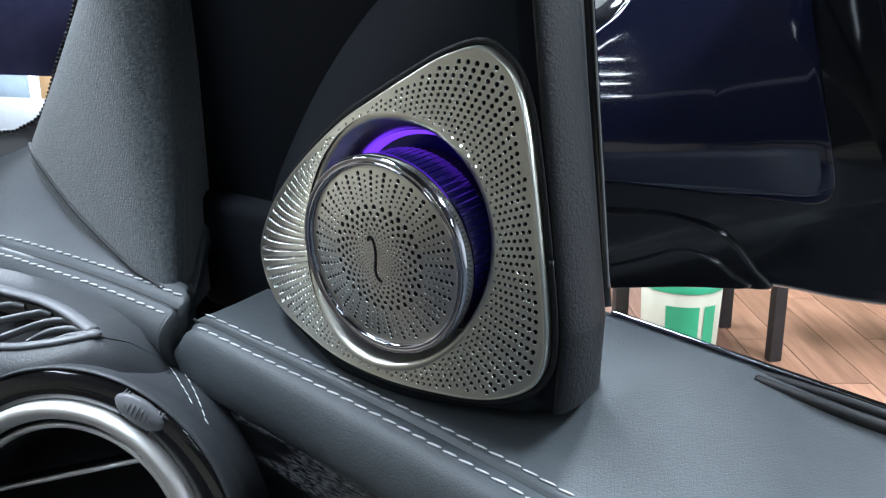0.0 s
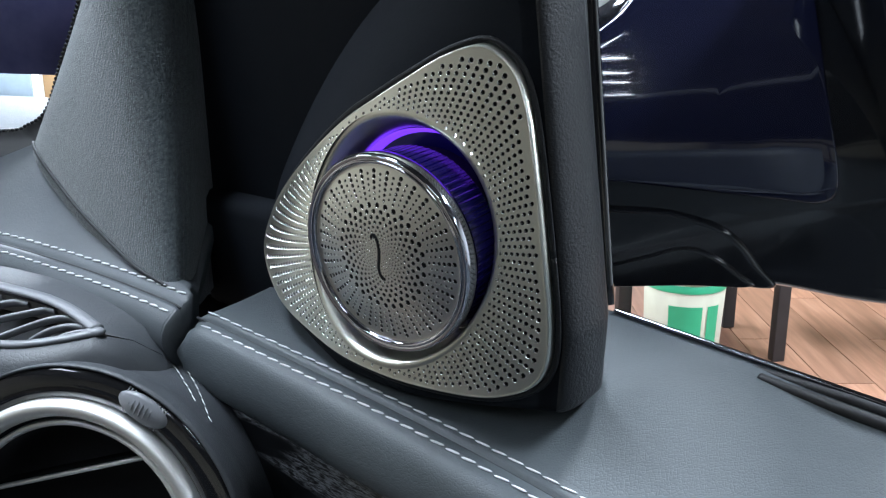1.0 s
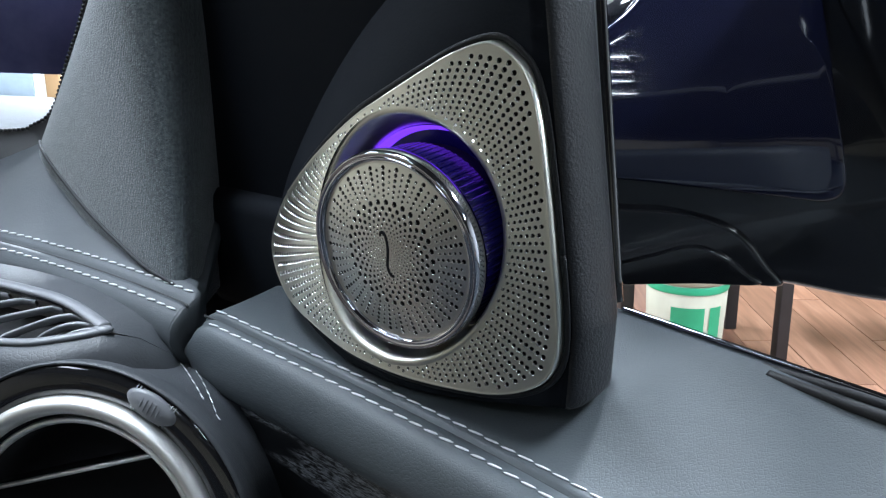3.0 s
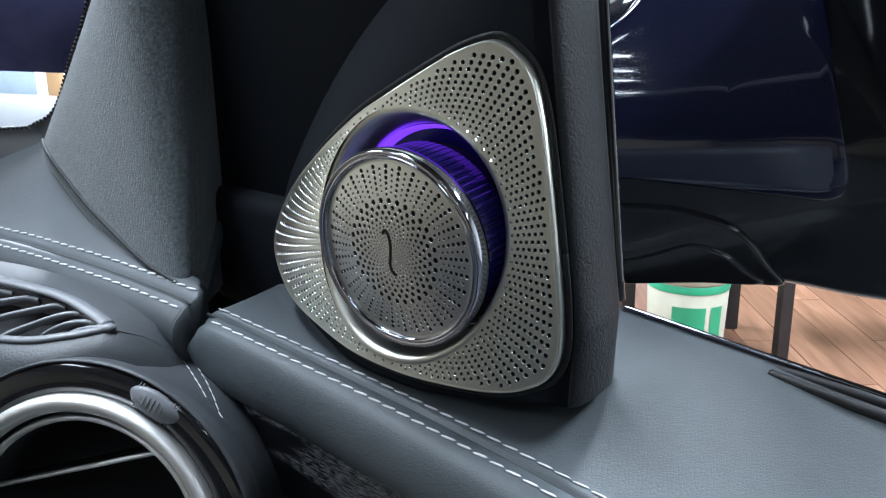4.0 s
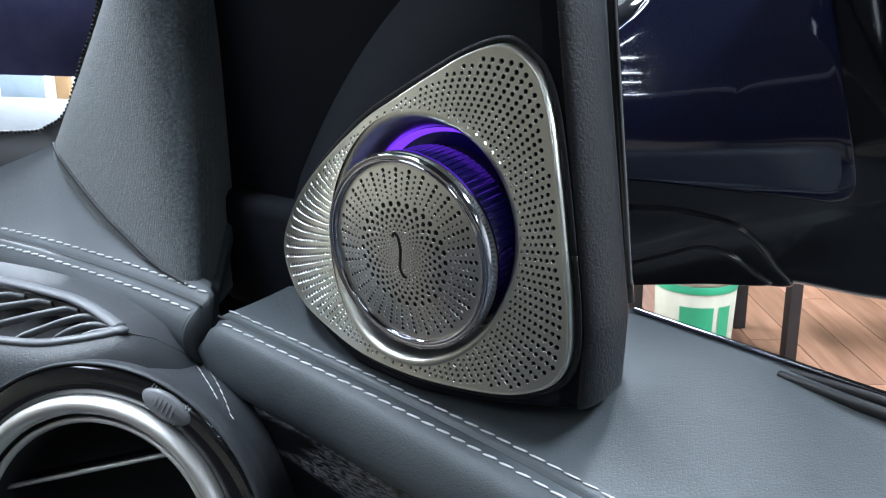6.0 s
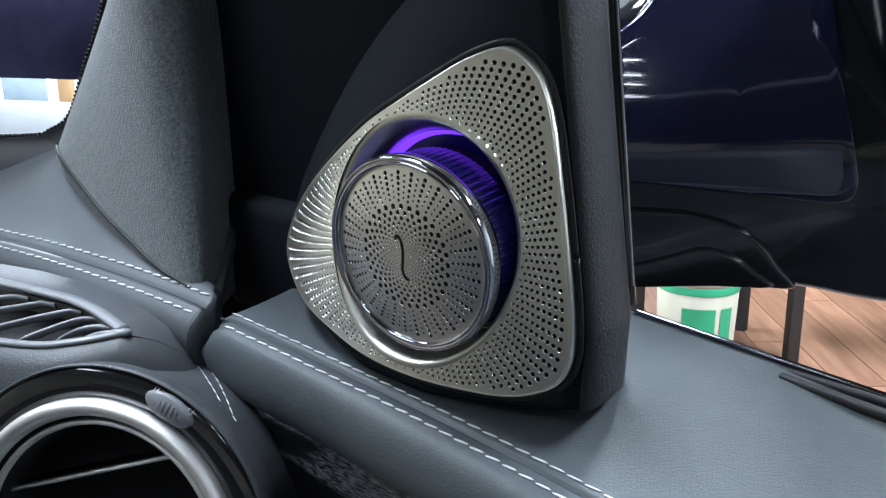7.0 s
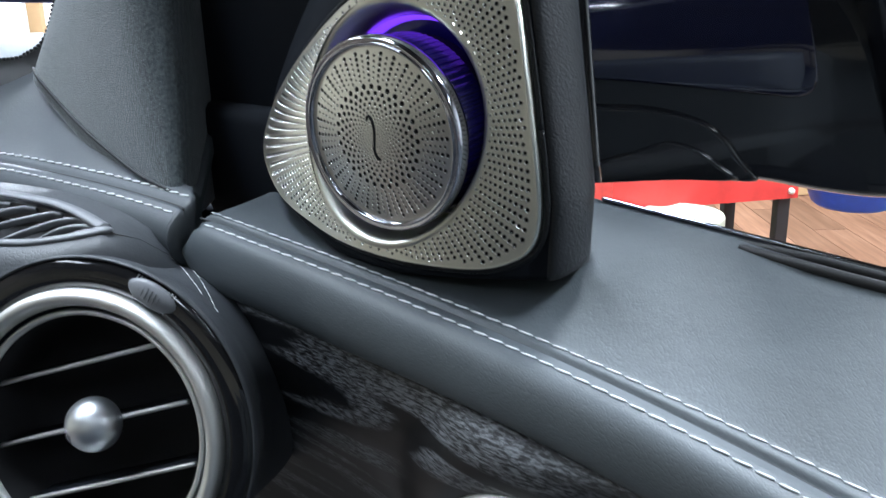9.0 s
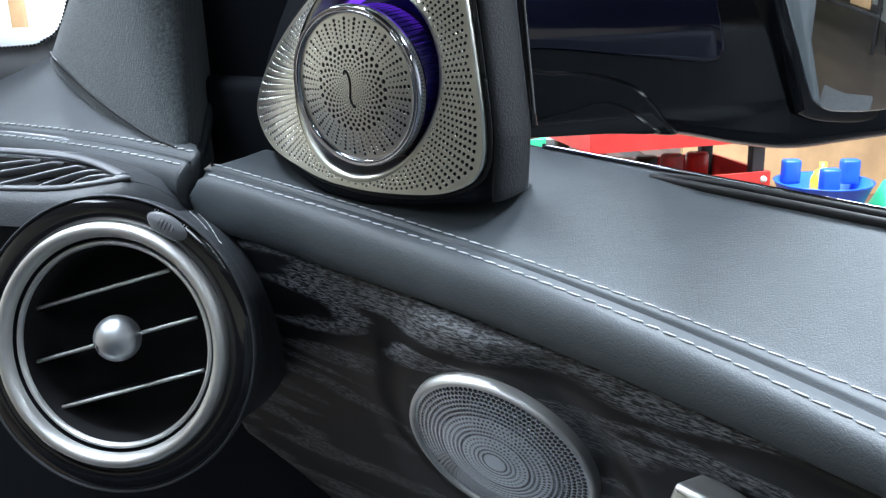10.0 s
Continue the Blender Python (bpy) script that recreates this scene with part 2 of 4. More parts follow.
def box(size, m, bevel=0.0):
    bm = bmesh.new()
    bmesh.ops.create_cube(bm, size=1)
    bm.transform(Matrix.Diagonal((*size, 1)))
    if bevel:
        bmesh.ops.bevel(bm, geom=list(bm.edges), offset=bevel, segments=2, affect="EDGES", profile=0.6)
    bm.transform(m)
    return bm


def tube(points, radius, seg=10, flat=1.0, up=Vector((0, 0, 1))):
    """A rod along a line of points."""
    pts = [Vector(p) for p in points]
    rows = []
    for i, p in enumerate(pts):
        t = (pts[min(i + 1, len(pts) - 1)] - pts[max(i - 1, 0)]).normalized()
        x = t.cross(up).normalized()
        y = x.cross(t)
        rows.append([p + (x * math.cos(k / seg * math.tau) + y * flat * math.sin(k / seg * math.tau)) * radius for k in range(seg)])
    bm = grid_mesh(rows, False, True)
    bm.verts.ensure_lookup_table()
    bm.faces.new([bm.verts[i] for i in reversed(range(seg))])
    bm.faces.new([bm.verts[(len(pts) - 1) * seg + i] for i in range(seg)])
    return bm


def pierced(name, cells, strips, surface, thick, mats, parent, label, centre=(0.0, 0.0), squeeze=1.0, flare=0.9):
    """A metal plate with countersunk holes. cells: (angle, angle, radius, radius, hole radius); strips: (angle, angle, [(radius, drop, tilt)]).
    surface(x, y) gives its height; the first material is the plate's, the second the polished edges of the holes."""
    verts, normals, faces, edge_faces = [], [], [], []

    def up(x, y, e=2e-4):
        return Vector(((surface(x - e, y) - surface(x + e, y)) / (2 * e), (surface(x, y - e) - surface(x, y + e)) / (2 * e), 1)).normalized()

    def put(x, y, drop, n):
        verts.append((x, y, surface(x, y) - drop))
        normals.append(n)
        return len(verts) - 1

    def at(r, a, drop=0.0, tilt=0.0):
        x, y = centre[0] + r * math.cos(a) * squeeze, centre[1] + r * math.sin(a)
        out = Vector((math.cos(a), math.sin(a), 0))
        return put(x, y, drop, (up(x, y) * math.cos(tilt) + out * math.sin(tilt)).normalized())

    for a0, a1, r0, r1, hole in cells:
        rm, am = (r0 + r1) / 2, (a0 + a1) / 2
        edge = [at(r0, a0), at(r0, am), at(r0, a1), at(rm, a1), at(r1, a1), at(r1, am), at(r1, a0), at(rm, a0)]
        cx, cy = centre[0] + rm * math.cos(am) * squeeze, centre[1] + rm * math.sin(am)
        n = up(cx, cy)
        rings = [[], [], [], []]
        for q in range(8):
            b = am + math.radians(225 - 45 * q)
            c, d = math.cos(b), math.sin(b)
            inward = Vector((-c, -d, 0))
            for ring, f, drop, tilt in ((0, 1.0, 0.0, 0.0), (1, 1.0, 0.0, 0.5), (2, flare, 0.2 * hole, 1.0), (3, flare * 0.97, thick, 1.5)):
                rings[ring].append(put(cx + hole * f * c, cy + hole * f * d, drop, (n * math.cos(tilt) + inward * math.sin(tilt)).normalized()))
        for q in range(8):
            w = (q + 1) % 8
            faces.append((edge[q], edge[w], rings[0][w], rings[0][q]))
            edge_faces.append((rings[1][q], rings[1][w], rings[2][w], rings[2][q]))
            edge_faces.append((rings[2][q], rings[2][w], rings[3][w], rings[3][q]))
    for a0, a1, prof in strips:
        lines = [[at(r, a, drop, tilt) for r, drop, tilt in (prof(a) if callable(prof) else prof)] for a in (a0, a1)]
        for q in range(len(lines[0]) - 1):
            faces.append((lines[0][q], lines[0][q + 1], lines[1][q + 1], lines[1][q]))
    me = bpy.data.meshes.new(name)
    me.from_pydata(verts, [], faces + edge_faces)
    for m in mats:
        me.materials.append(m)
    for k, f in enumerate(me.polygons):
        f.use_smooth = True
        f.material_index = 1 if k >= len(faces) else 0
    flip = [f.index for f in me.polygons if f.normal.dot(normals[f.vertices[0]]) < 0]
    if flip:
        bm = bmesh.new()
        bm.from_mesh(me)
        bm.faces.ensure_lookup_table()
        bmesh.ops.reverse_faces(bm, faces=[bm.faces[k] for k in flip])
        bm.to_mesh(me)
        bm.free()
    me.normals_split_custom_set_from_vertices(normals)
    ob = new(name, me)
    ob.parent = parent
    FRAMES[ob] = FRAMES[parent]
    return tagged(ob, label)


def ring_cells(rings):
    """Whole rings of cells, every second ring turned by half a step. rings: (radius, radius, count, hole radius)."""
    out = []
    for k, (r0, r1, count, hole) in enumerate(rings):
        step = math.tau / count
        for j in range(count):
            a = step * (j + 0.5 * (k % 2))
            out.append((a, a + step, r0, r1, hole))
    return out


def spoke_cells(count, first, pitch, hole, limit, last=True):
    """Spokes of cells from a radius outwards, every second spoke moved by half a pitch, and strips that fill up to the rim.
    pitch, hole: by radius and spoke; limit: the rim's radius by angle."""
    cells, strips, step = [], [], math.tau / count
    for j in range(count):
        a0, a1 = step * j, step * (j + 1)
        edge = min(limit(a0 + step * q / 4) for q in range(5)) - 0.0011
        r = first + (pitch(first) / 2 if j % 2 else 0.0)
        start = r
        while r + pitch(r) < edge:
            cells.append((a0, a1, r, r + pitch(r), hole(r, j)))
            r += pitch(r)
        for q in range(4):
            b0, b1 = a0 + step * q / 4, a0 + step * (q + 1) / 4
            if start > first:
                strips.append((b0, b1, [(first, 0, 0), (start, 0, 0)]))
            strips.append((b0, b1, lambda a, r=r: [(r, 0, 0), (max(r, limit(a) - 0.0012), 0, 0), (limit(a) - 0.0009, -0.0002, -0.25), (limit(a) - 0.0004, -0.0001, 0.45), (limit(a), 0.0009, 1.2), (limit(a), 0.004, 1.5)] if last else [(r, 0, 0), (limit(a), 0, 0)]))
    return cells, strips


def polar_limit(outline, centre=(0.0, 0.0)):
    """The distance from the centre to a smooth closed outline, by angle."""
    ring = spline([(x, y, 0) for x, y in outline], 12, True)
    table = sorted((math.atan2(p.y - centre[1], p.x - centre[0]) % math.tau, math.hypot(p.x - centre[0], p.y - centre[1])) for p in ring)
    ang, rad = np.array([t[0] for t in table]), np.array([t[1] for t in table])
    ang, rad = np.concatenate([ang - math.tau, ang, ang + math.tau]), np.concatenate([rad] * 3)
    return lambda a: float(np.interp(a % math.tau, ang, rad))


def capsule(length, radius, seg=6):
    """A short plump stitch along x, lying on z = 0."""
    rows = []
    for k in range(7):
        t = k / 6
        x = (t - 0.5) * length
        r = radius * max(0.12, (1 - (2 * t - 1) ** 4)) ** 0.5
        rows.append([Vector((x, r * math.cos(q / seg * math.tau), 0.55 * r * math.sin(q / seg * math.tau) + radius * 0.15)) for q in range(seg)])
    return grid_mesh(rows, False, True)


STITCH = bpy.data.meshes.new("stitch")
bm = capsule(0.0050, 0.00047)
bm.to_mesh(STITCH)
bm.free()
for f in STITCH.polygons:
    f.use_smooth = True
STITCH.materials.append(THREAD)


def stitch_row(points, up, parent, pitch=0.0060, scale=1.0):
    """Stitches along a line, each an object on one shared mesh."""
    pts = [Vector(p) for p in points]
    run, acc = [0.0], 0.0
    for a, b in zip(pts, pts[1:]):
        acc += (b - a).length
        run.append(acc)
    s = pitch * 0.6
    inv = FRAMES[parent].inverted()
    k = 0
    while s < acc - pitch * 0.3:
        i = max(j for j in range(len(run)) if run[j] <= s)
        i = min(i, len(pts) - 2)
        f = (s - run[i]) / (run[i + 1] - run[i])
        p = pts[i].lerp(pts[i + 1], f)
        t = (pts[i + 1] - pts[i]).normalized()
        u = up(p) if callable(up) else Vector(up)
        y = u.cross(t).normalized()
        z = t.cross(y)
        m = Matrix((t, y, z)).transposed().to_4x4()
        m.translation = p
        ob = new("stitch", STITCH)
        ob.parent = parent
        ob.matrix_local = inv @ m @ pose(0, 0, 0, 0, 0, 7 + random.uniform(-2, 2)) @ Matrix.Diagonal((scale * random.uniform(0.94, 1.04), scale, scale, 1))
        s += pitch
        k += 1


# ---- shop: floor, walls, ceiling ----
def structure(name, bm, mat, label, category):
    me = bpy.data.meshes.new(name)
    bm.normal_update()
    bm.to_mesh(me)
    bm.free()
    me.materials.append(mat)
    ob = tagged(new(name, me), label, category, "", "structure")
    FRAMES[ob] = Matrix()
    return ob


floor = structure("floor", box((10, 12, 0.1), pose(0, 1, -0.062)), SUBFLOOR, "brown wood-plank workshop floor with dark joints", "floor")
structure("wall_north", box((10, 0.12, 3.3), pose(0, 6.6, 1.6)), WALL, "plain painted workshop wall", "wall")
structure("wall_south", box((10, 0.12, 3.3), pose(0, -4.6, 1.6)), WALL_WARM, "plain painted workshop wall", "wall")
structure("wall_east", box((0.12, 12, 3.3), pose(4.6, 1, 1.6)), WALL, "plain painted workshop wall", "wall")
# west wall is unseen; its warm darker colour tones what the metal reflects
structure("wall_west", box((0.12, 12, 3.3), pose(-4.6, 1, 1.6)), WALL_WARM, "plain painted workshop wall", "wall")
structure("ceiling", box((10, 12, 0.1), pose(0, 1, 3.3)), DARK_CEILING, "dark workshop ceiling above the tube lights", "ceiling")
# ---- the car door: padded top, seams, veneer ----
def seam_xy(x):
    return Vector((x, -1.523 * x * x - 1.0569 * x + 0.21163, 0))


def door_z(x, y):
    return 0.997 + (0.0348 * (x + 0.094) + 0.1299 * (y - 0.295)) / 0.9909


def seam_at(s):
    """Place on the seam, and the level way outwards to the window, for s = x along the door."""
    p = seam_xy(s)
    d = (seam_xy(s + 1e-4) - p).normalized()
    return Vector((p.x, p.y, door_z(p.x, p.y))), Vector((-d.y, d.x, 0)), d


RAIL_A, RAIL_B = Vector((0.0600, 0.2842, 1.0012)), Vector((0.1622, 0.1877, 0.9919))
RAIL_D = (RAIL_B - RAIL_A).normalized()


def rail_at(s):
    return RAIL_A + RAIL_D * s


door_top = thing("door_top_pad", pose(0.02, 0.2, 0.985), "dark grey-blue leather door top pad with twin white stitching", "door trim")


def bent(x, a, b, c, d, e, f, g):
    """Point of a stitch line over x; it runs straight on past the far end."""
    q = min(x, 0.135)
    return Vector((x, a + b * q + c * q * q + d * q ** 3 + (b + 2 * c * q + 3 * d * q * q) * (x - q), e + f * q + g * q * q + (f + 2 * g * q) * (x - q)))


def upper_at(x):
    return bent(x, 0.2357, -0.7549, -0.9588, -4.7033, 0.9826, -0.1637, -0.0725)


def lower_at(x):
    return bent(x, 0.2267, -0.8033, -1.2372, -7.8311, 0.9802, -0.1546, -0.1734)


def wood_edge(s):
    base, out, _ = seam_at(s)
    p = base + out * (0.12 * max(0.0, s + 0.03))
    return Vector((p.x, p.y, base.z - 0.0300))


def abreast(curve, p, along):
    """Place on a curve that lies straight across from p."""
    lo, hi = p.x - 0.08, p.x + 0.08
    for _ in range(40):
        mid = (lo + hi) / 2
        lo, hi = (mid, hi) if (curve(mid) - p).dot(along) < 0 else (lo, mid)
    return curve(lo)


def across(s):
    """Upper stitch line, lower stitch line, veneer edge and the level ways outwards and along at s."""
    up = upper_at(s)
    d = upper_at(s + 1e-4) - up
    d.z = 0
    d.normalize()
    return up, abreast(lower_at, up, d), abreast(wood_edge, up, d), Vector((-d.y, d.x, 0)), d


sections, upper_row, lower_row, groove = [], [], [], []
S0, S1 = -0.0930, 0.26
for k in range(121):
    s = S0 + (S1 - S0) * (k / 120)
    up, low, edge, out, along = across(s)
    end = max(0.0, 1 - (s - S0) / 0.010)
    tuck = (1 - math.sqrt(max(0.0, 1 - end * end)))
    row = [edge + out * 0.004 + Vector((0, 0, -0.001))]
    for i in range(12):
        a = math.pi * (1 - (i + 0.5) / 12.5)
        p = low.lerp(edge, a / math.pi)
        p.z = low.z + (edge.z - low.z) * (1 - math.cos(a)) / 2
        row.append(p - out * 0.0062 * math.sin(a) ** 0.8)
    for f, z in ((0.0, 0.0), (0.40, 0.0003), (0.45, -0.0010), (0.55, -0.0010), (0.60, 0.0004), (0.85, 0.0004), (1.0, 0.0002)):
        row.append(low.lerp(up, f) + Vector((0, 0, z)))
    groove.append(low.lerp(up, 0.5) + Vector((0, 0, -0.0008)))
    upper_row.append(up + Vector((0, 0, 0.0004)))
    lower_row.append(low + Vector((0, 0, 0.0002)))
    slope = (up.z - low.z) / max(0.003, (up - low).dot(out))
    reach = (RAIL_A - up).cross(RAIL_D).z / out.cross(RAIL_D).z
    reach = min(0.0875, reach + 0.0024)
    for o in (0.003, 0.007, 0.013, 0.020, 0.028, 0.037, 0.046, 0.056, 0.066, 0.075, 0.082):
        o = o * reach / 0.0875
        p = up + out * o
        f = min(1.0, o / reach)
        p.z = up.z + (door_z(p.x, p.y) - up.z) * (0.45 * f + 0.55 * math.sin(f * math.pi / 2)) + 0.0002
        row.append(p)
    p = up + out * (reach - 0.001)
    p.z = door_z(p.x, p.y) - 0.0004
    row.append(p)
    p = up + out * reach
    p.z = door_z(p.x, p.y) - 0.008
    row.append(p)
    if tuck > 0:
        row = [q.lerp(Vector((q.x, q.y, up.z - 0.015)), 0.75 * tuck) for q in row]
    sections.append(row)
cap_row = [p.lerp(sections[0][16] + Vector((0.004, 0.004, -0.014)), 0.5) for p in sections[0]]
part("pad", grid_mesh([cap_row] + sections, flip=True), LEATHER, door_top)
part("seam_groove", tube(groove[1:96], 0.0005), SEAM_DARK, door_top, "dark sewn seam")
upper_row, lower_row = upper_row[2:96], lower_row[2:96]

veneer = thing("veneer_panel", pose(0.02, 0.2, 0.9), "black open-pored ash veneer door panel with grey figure", "door trim")
rows = []
SPK = axes_frame((0.0331, 0.1985, 0.9008), (math.cos(-2.1667) * math.cos(-0.40), math.sin(-2.1667) * math.cos(-0.40), math.sin(-0.40)))
SPK_IN = SPK.inverted()
depths = [((0.004, 0.009), (0.0, 0.002), (-0.004, 0.0), (-0.012, 0.0), (-0.022, 0.001), (-0.034, 0.0035), (-0.046, 0.0072), (-0.058, 0.0115), (-0.072, 0.0175), (-0.09, 0.026), (-0.14, 0.05), (-0.2, 0.08))]
zs = np.array([q[0] for q in depths[0]][::-1])
os_ = np.array([q[1] for q in depths[0]][::-1])
PROFILE = [(0.004, 0.009), (0.0, 0.002), (-0.002, 0.0004)] + [(float(z), float(np.interp(z, zs, os_))) for z in np.linspace(-0.004, -0.13, 64)] + [(-0.2, 0.08)]
for k in range(201):
    s = -0.130 + 0.424 * k / 200
    base, out, along = seam_at(s)
    drop = 0.0295
    row = []
    for z, o in PROFILE:
        p = base + out * (o + 0.12 * max(0.0, s + 0.03))
        p.z = base.z - drop + z
        q = SPK_IN @ p
        rad = math.hypot(q.x, q.y)
        if rad < 0.066 and z < -0.002:
            f = min(1.0, max(0.0, (0.066 - rad) / 0.024))
            f = f * f * (3 - 2 * f)
            q.z += (-0.0032 - q.z) * f
            p = SPK @ q
        row.append(p)
    rows.append(row)
edge_row = [p + seam_at(-0.1)[1] * 0.02 + Vector((-0.004, 0.0, 0)) for p in rows[0]]
part("veneer", grid_mesh([edge_row] + rows), WOOD, veneer)
part("edge_bead", tube([r[1] + Vector((0, 0, 0.0006)) - seam_at(-0.066)[1] * 0.0012 for r in rows], 0.0009), RUBBER, veneer, "dark edge bead under the leather roll")

door_shell = thing("door_shell", pose(0.1, 0.25, 0.9), "dark plastic inner door shell behind the trim", "door")
shell = []
for k in range(31):
    s = -0.10 + 0.42 * k / 30
    base, out, _ = seam_at(s)
    shell.append([base + out * 0.15 + Vector((0, 0, -0.25)), base + out * 0.06 + Vector((0, 0, -0.05)), base + out * 0.09 + Vector((0, 0, -0.03)), base + out * 0.13 + Vector((0, 0, -0.06)), base + out * 0.16 + Vector((0, 0, -0.6))])
part("shell", grid_mesh(shell, flip=True), PLASTIC_DARK, door_shell)

# window rail: bright strip, black seals, glass
rail = thing("window_rail", pose(0.1, 0.245, 0.99), "black rubber window seal with thin bright strip on the door", "window seal")
side = Vector((RAIL_D.y, -RAIL_D.x, 0)).normalized() * -1
for name, off, dz, rad, mat, start, label in (("bright_strip", 0.0006, 0.0004, 0.0009, STEEL_DARK, 0.0, "thin bright metal strip"), ("outer_seal", -0.0022, -0.0009, 0.0017, RUBBER, 0.022, "black rubber lip"),
                                              ("inner_seal", -0.0075, -0.0022, 0.0020, RUBBER, 0.056, "black rubber lip"), ("seal_channel", -0.0045, -0.0042, 0.0028, SEAM_DARK, 0.045, "dark channel")):
    pts = []
    for k in range(61):
        s = start + (0.42 - start) * (k / 60) ** 1.5
        g = min(1.0, max(0.0, (s - 0.012) / 0.07)) if off < 0 else 1.0
        pts.append(rail_at(s) + side * off * g + Vector((0, 0, dz * g - 0.0045 * (1 - g))))
    part(name, tube(pts, rad), mat, rail, label)

# loudspeaker in the veneer
speaker = thing("door_speaker", SPK, "round silver perforated loudspeaker grille in the veneer panel", "loudspeaker")
RS = 0.038
spk_rings, r = [], 0.004
while r < 0.0345:
    count, hole = (40, 0.00050) if r < 0.0115 else (72, 0.00062) if r < 0.0215 else (104, 0.00072 + 0.02 * (r - 0.0215))
    spk_rings.append((r, r + 0.00185, count, hole))
    r += 0.00185
SPK_R = r


def spk_dome(x, y):
    return 0.004 - 0.004 * (x * x + y * y) / RS ** 2


spk_rim = [(math.tau * k / 96, math.tau * (k + 1) / 96, [(SPK_R, 0, 0), (0.0366, 0, 0)]) for k in range(96)]
pierced("grille", ring_cells(spk_rings), spk_rim, spk_dome, 0.0008, (ALU_SPEAKER, STEEL_DARK), speaker, "perforated silver grille")
part("grille_centre", revolve([(0.0, 0.0041), (0.0042, 0.0040)], 24), ALU_SPEAKER, speaker, "", True)
part("rim", revolve([(0.0362, -0.0005), (0.0364, 0.0012), (0.0372, 0.002), (0.0382, 0.0016), (0.0388, 0.0), (0.039, -0.004), (0.039, -0.012)], 96), SILVER, speaker, "polished silver rim", True)
part("backing", revolve([(0.0, 0.0022), (0.02, 0.0012), (0.0364, -0.0022)], 48), CLOTH_BLACK, speaker, "black cloth behind the holes", True)

# inner door handle
HND = Vector((0.0870, 0.1123, 0.9205))
handle = thing("door_opener", Matrix.Translation(HND), "silver inner door handle surround on the veneer", "door handle")
hm = axes_frame(HND, seam_at(0.08)[1] * -1 + Vector((0, 0, 0.15)))
hm = hm @ pose(0, 0, 0, 0, 0, -6)
part("surround", slab([(-0.017, 0.006), (-0.012, 0.0105), (0.01, 0.0105), (0.05, 0.0105), (0.055, 0.004), (0.05, -0.03), (0.0, -0.032), (-0.016, -0.02)], -0.01, 0.003, 0.002, hm), SILVER, handle, "satin silver surround")
part("paddle", slab([(-0.011, 0.003), (-0.008, 0.0065), (0.01, 0.0068), (0.045, 0.0068), (0.05, 0.0), (0.045, -0.024), (0.0, -0.026), (-0.01, -0.016)], -0.006, 0.0052, 0.0025, hm), GREY_PLASTIC, handle, "grey pull paddle")

# ---- tweeter in the mirror corner ----
TW = axes_frame((-0.016, 0.2438, 1.0329), (-0.57707, -0.81157, -0.09137))


def plate_w(u, v):
    return -0.006 - 0.2 * v - 2.2 * (u + 0.012) ** 2 - 1.6 * max(0.0, -u - 0.015) ** 2 - 9 * max(0.0, 0.7 * (v - u) - 0.030) ** 2


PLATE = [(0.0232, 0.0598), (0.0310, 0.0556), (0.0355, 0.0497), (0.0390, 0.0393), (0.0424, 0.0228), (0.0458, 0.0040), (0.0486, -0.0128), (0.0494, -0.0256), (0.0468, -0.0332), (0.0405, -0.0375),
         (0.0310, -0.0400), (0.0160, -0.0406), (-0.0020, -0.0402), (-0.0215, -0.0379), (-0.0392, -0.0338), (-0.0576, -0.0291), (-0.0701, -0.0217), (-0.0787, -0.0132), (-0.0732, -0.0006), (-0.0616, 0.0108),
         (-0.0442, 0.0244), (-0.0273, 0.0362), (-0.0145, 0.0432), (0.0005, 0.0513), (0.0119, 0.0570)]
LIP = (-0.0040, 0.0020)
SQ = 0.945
tweeter = thing("tweeter", TW, "round perforated metal tweeter with violet-lit ring on a teardrop grille plate", "loudspeaker")
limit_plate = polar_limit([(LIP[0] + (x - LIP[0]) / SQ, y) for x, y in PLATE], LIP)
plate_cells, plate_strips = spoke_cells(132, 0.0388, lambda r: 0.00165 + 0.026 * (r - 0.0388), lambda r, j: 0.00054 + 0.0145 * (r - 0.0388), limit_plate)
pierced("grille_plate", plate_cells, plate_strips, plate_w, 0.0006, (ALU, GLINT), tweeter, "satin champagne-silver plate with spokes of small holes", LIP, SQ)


def ringed(profile, seg=128, centre=LIP):
    """Rings about the lip's centre; height is measured from the plate, mixed towards the cap's plane by the third number."""
    rows = []
    for r, h, mix in profile:
        row = []
        for k in range(seg):
            a = k / seg * math.tau
            c = Vector((centre[0], centre[1])) * (1 - mix)
            x, y = c.x + r * math.cos(a) * (SQ + (1 - SQ) * mix), c.y + r * math.sin(a)
            row.append(Vector((x, y, h + plate_w(centre[0] + 0.04 * math.cos(a), centre[1] + 0.04 * math.sin(a)) * (1 - mix) - 0.012 * mix)))
        rows.append(row)
    return grid_mesh(rows, False, True, True)


rows = []
for f in (0.0, 0.25, 0.5, 0.75, 1.0):
    row = []
    for k in range(160):
        a = k / 160 * math.tau
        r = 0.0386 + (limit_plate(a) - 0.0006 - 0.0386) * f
        x, y = LIP[0] + r * math.cos(a) * SQ, LIP[1] + r * math.sin(a)
        row.append(Vector((x, y, plate_w(x, y) - 0.0026)))
    rows.append(row)
part("backing", grid_mesh(rows, False, True, True), CLOTH_BLACK, tweeter, "black cloth behind the holes", True)
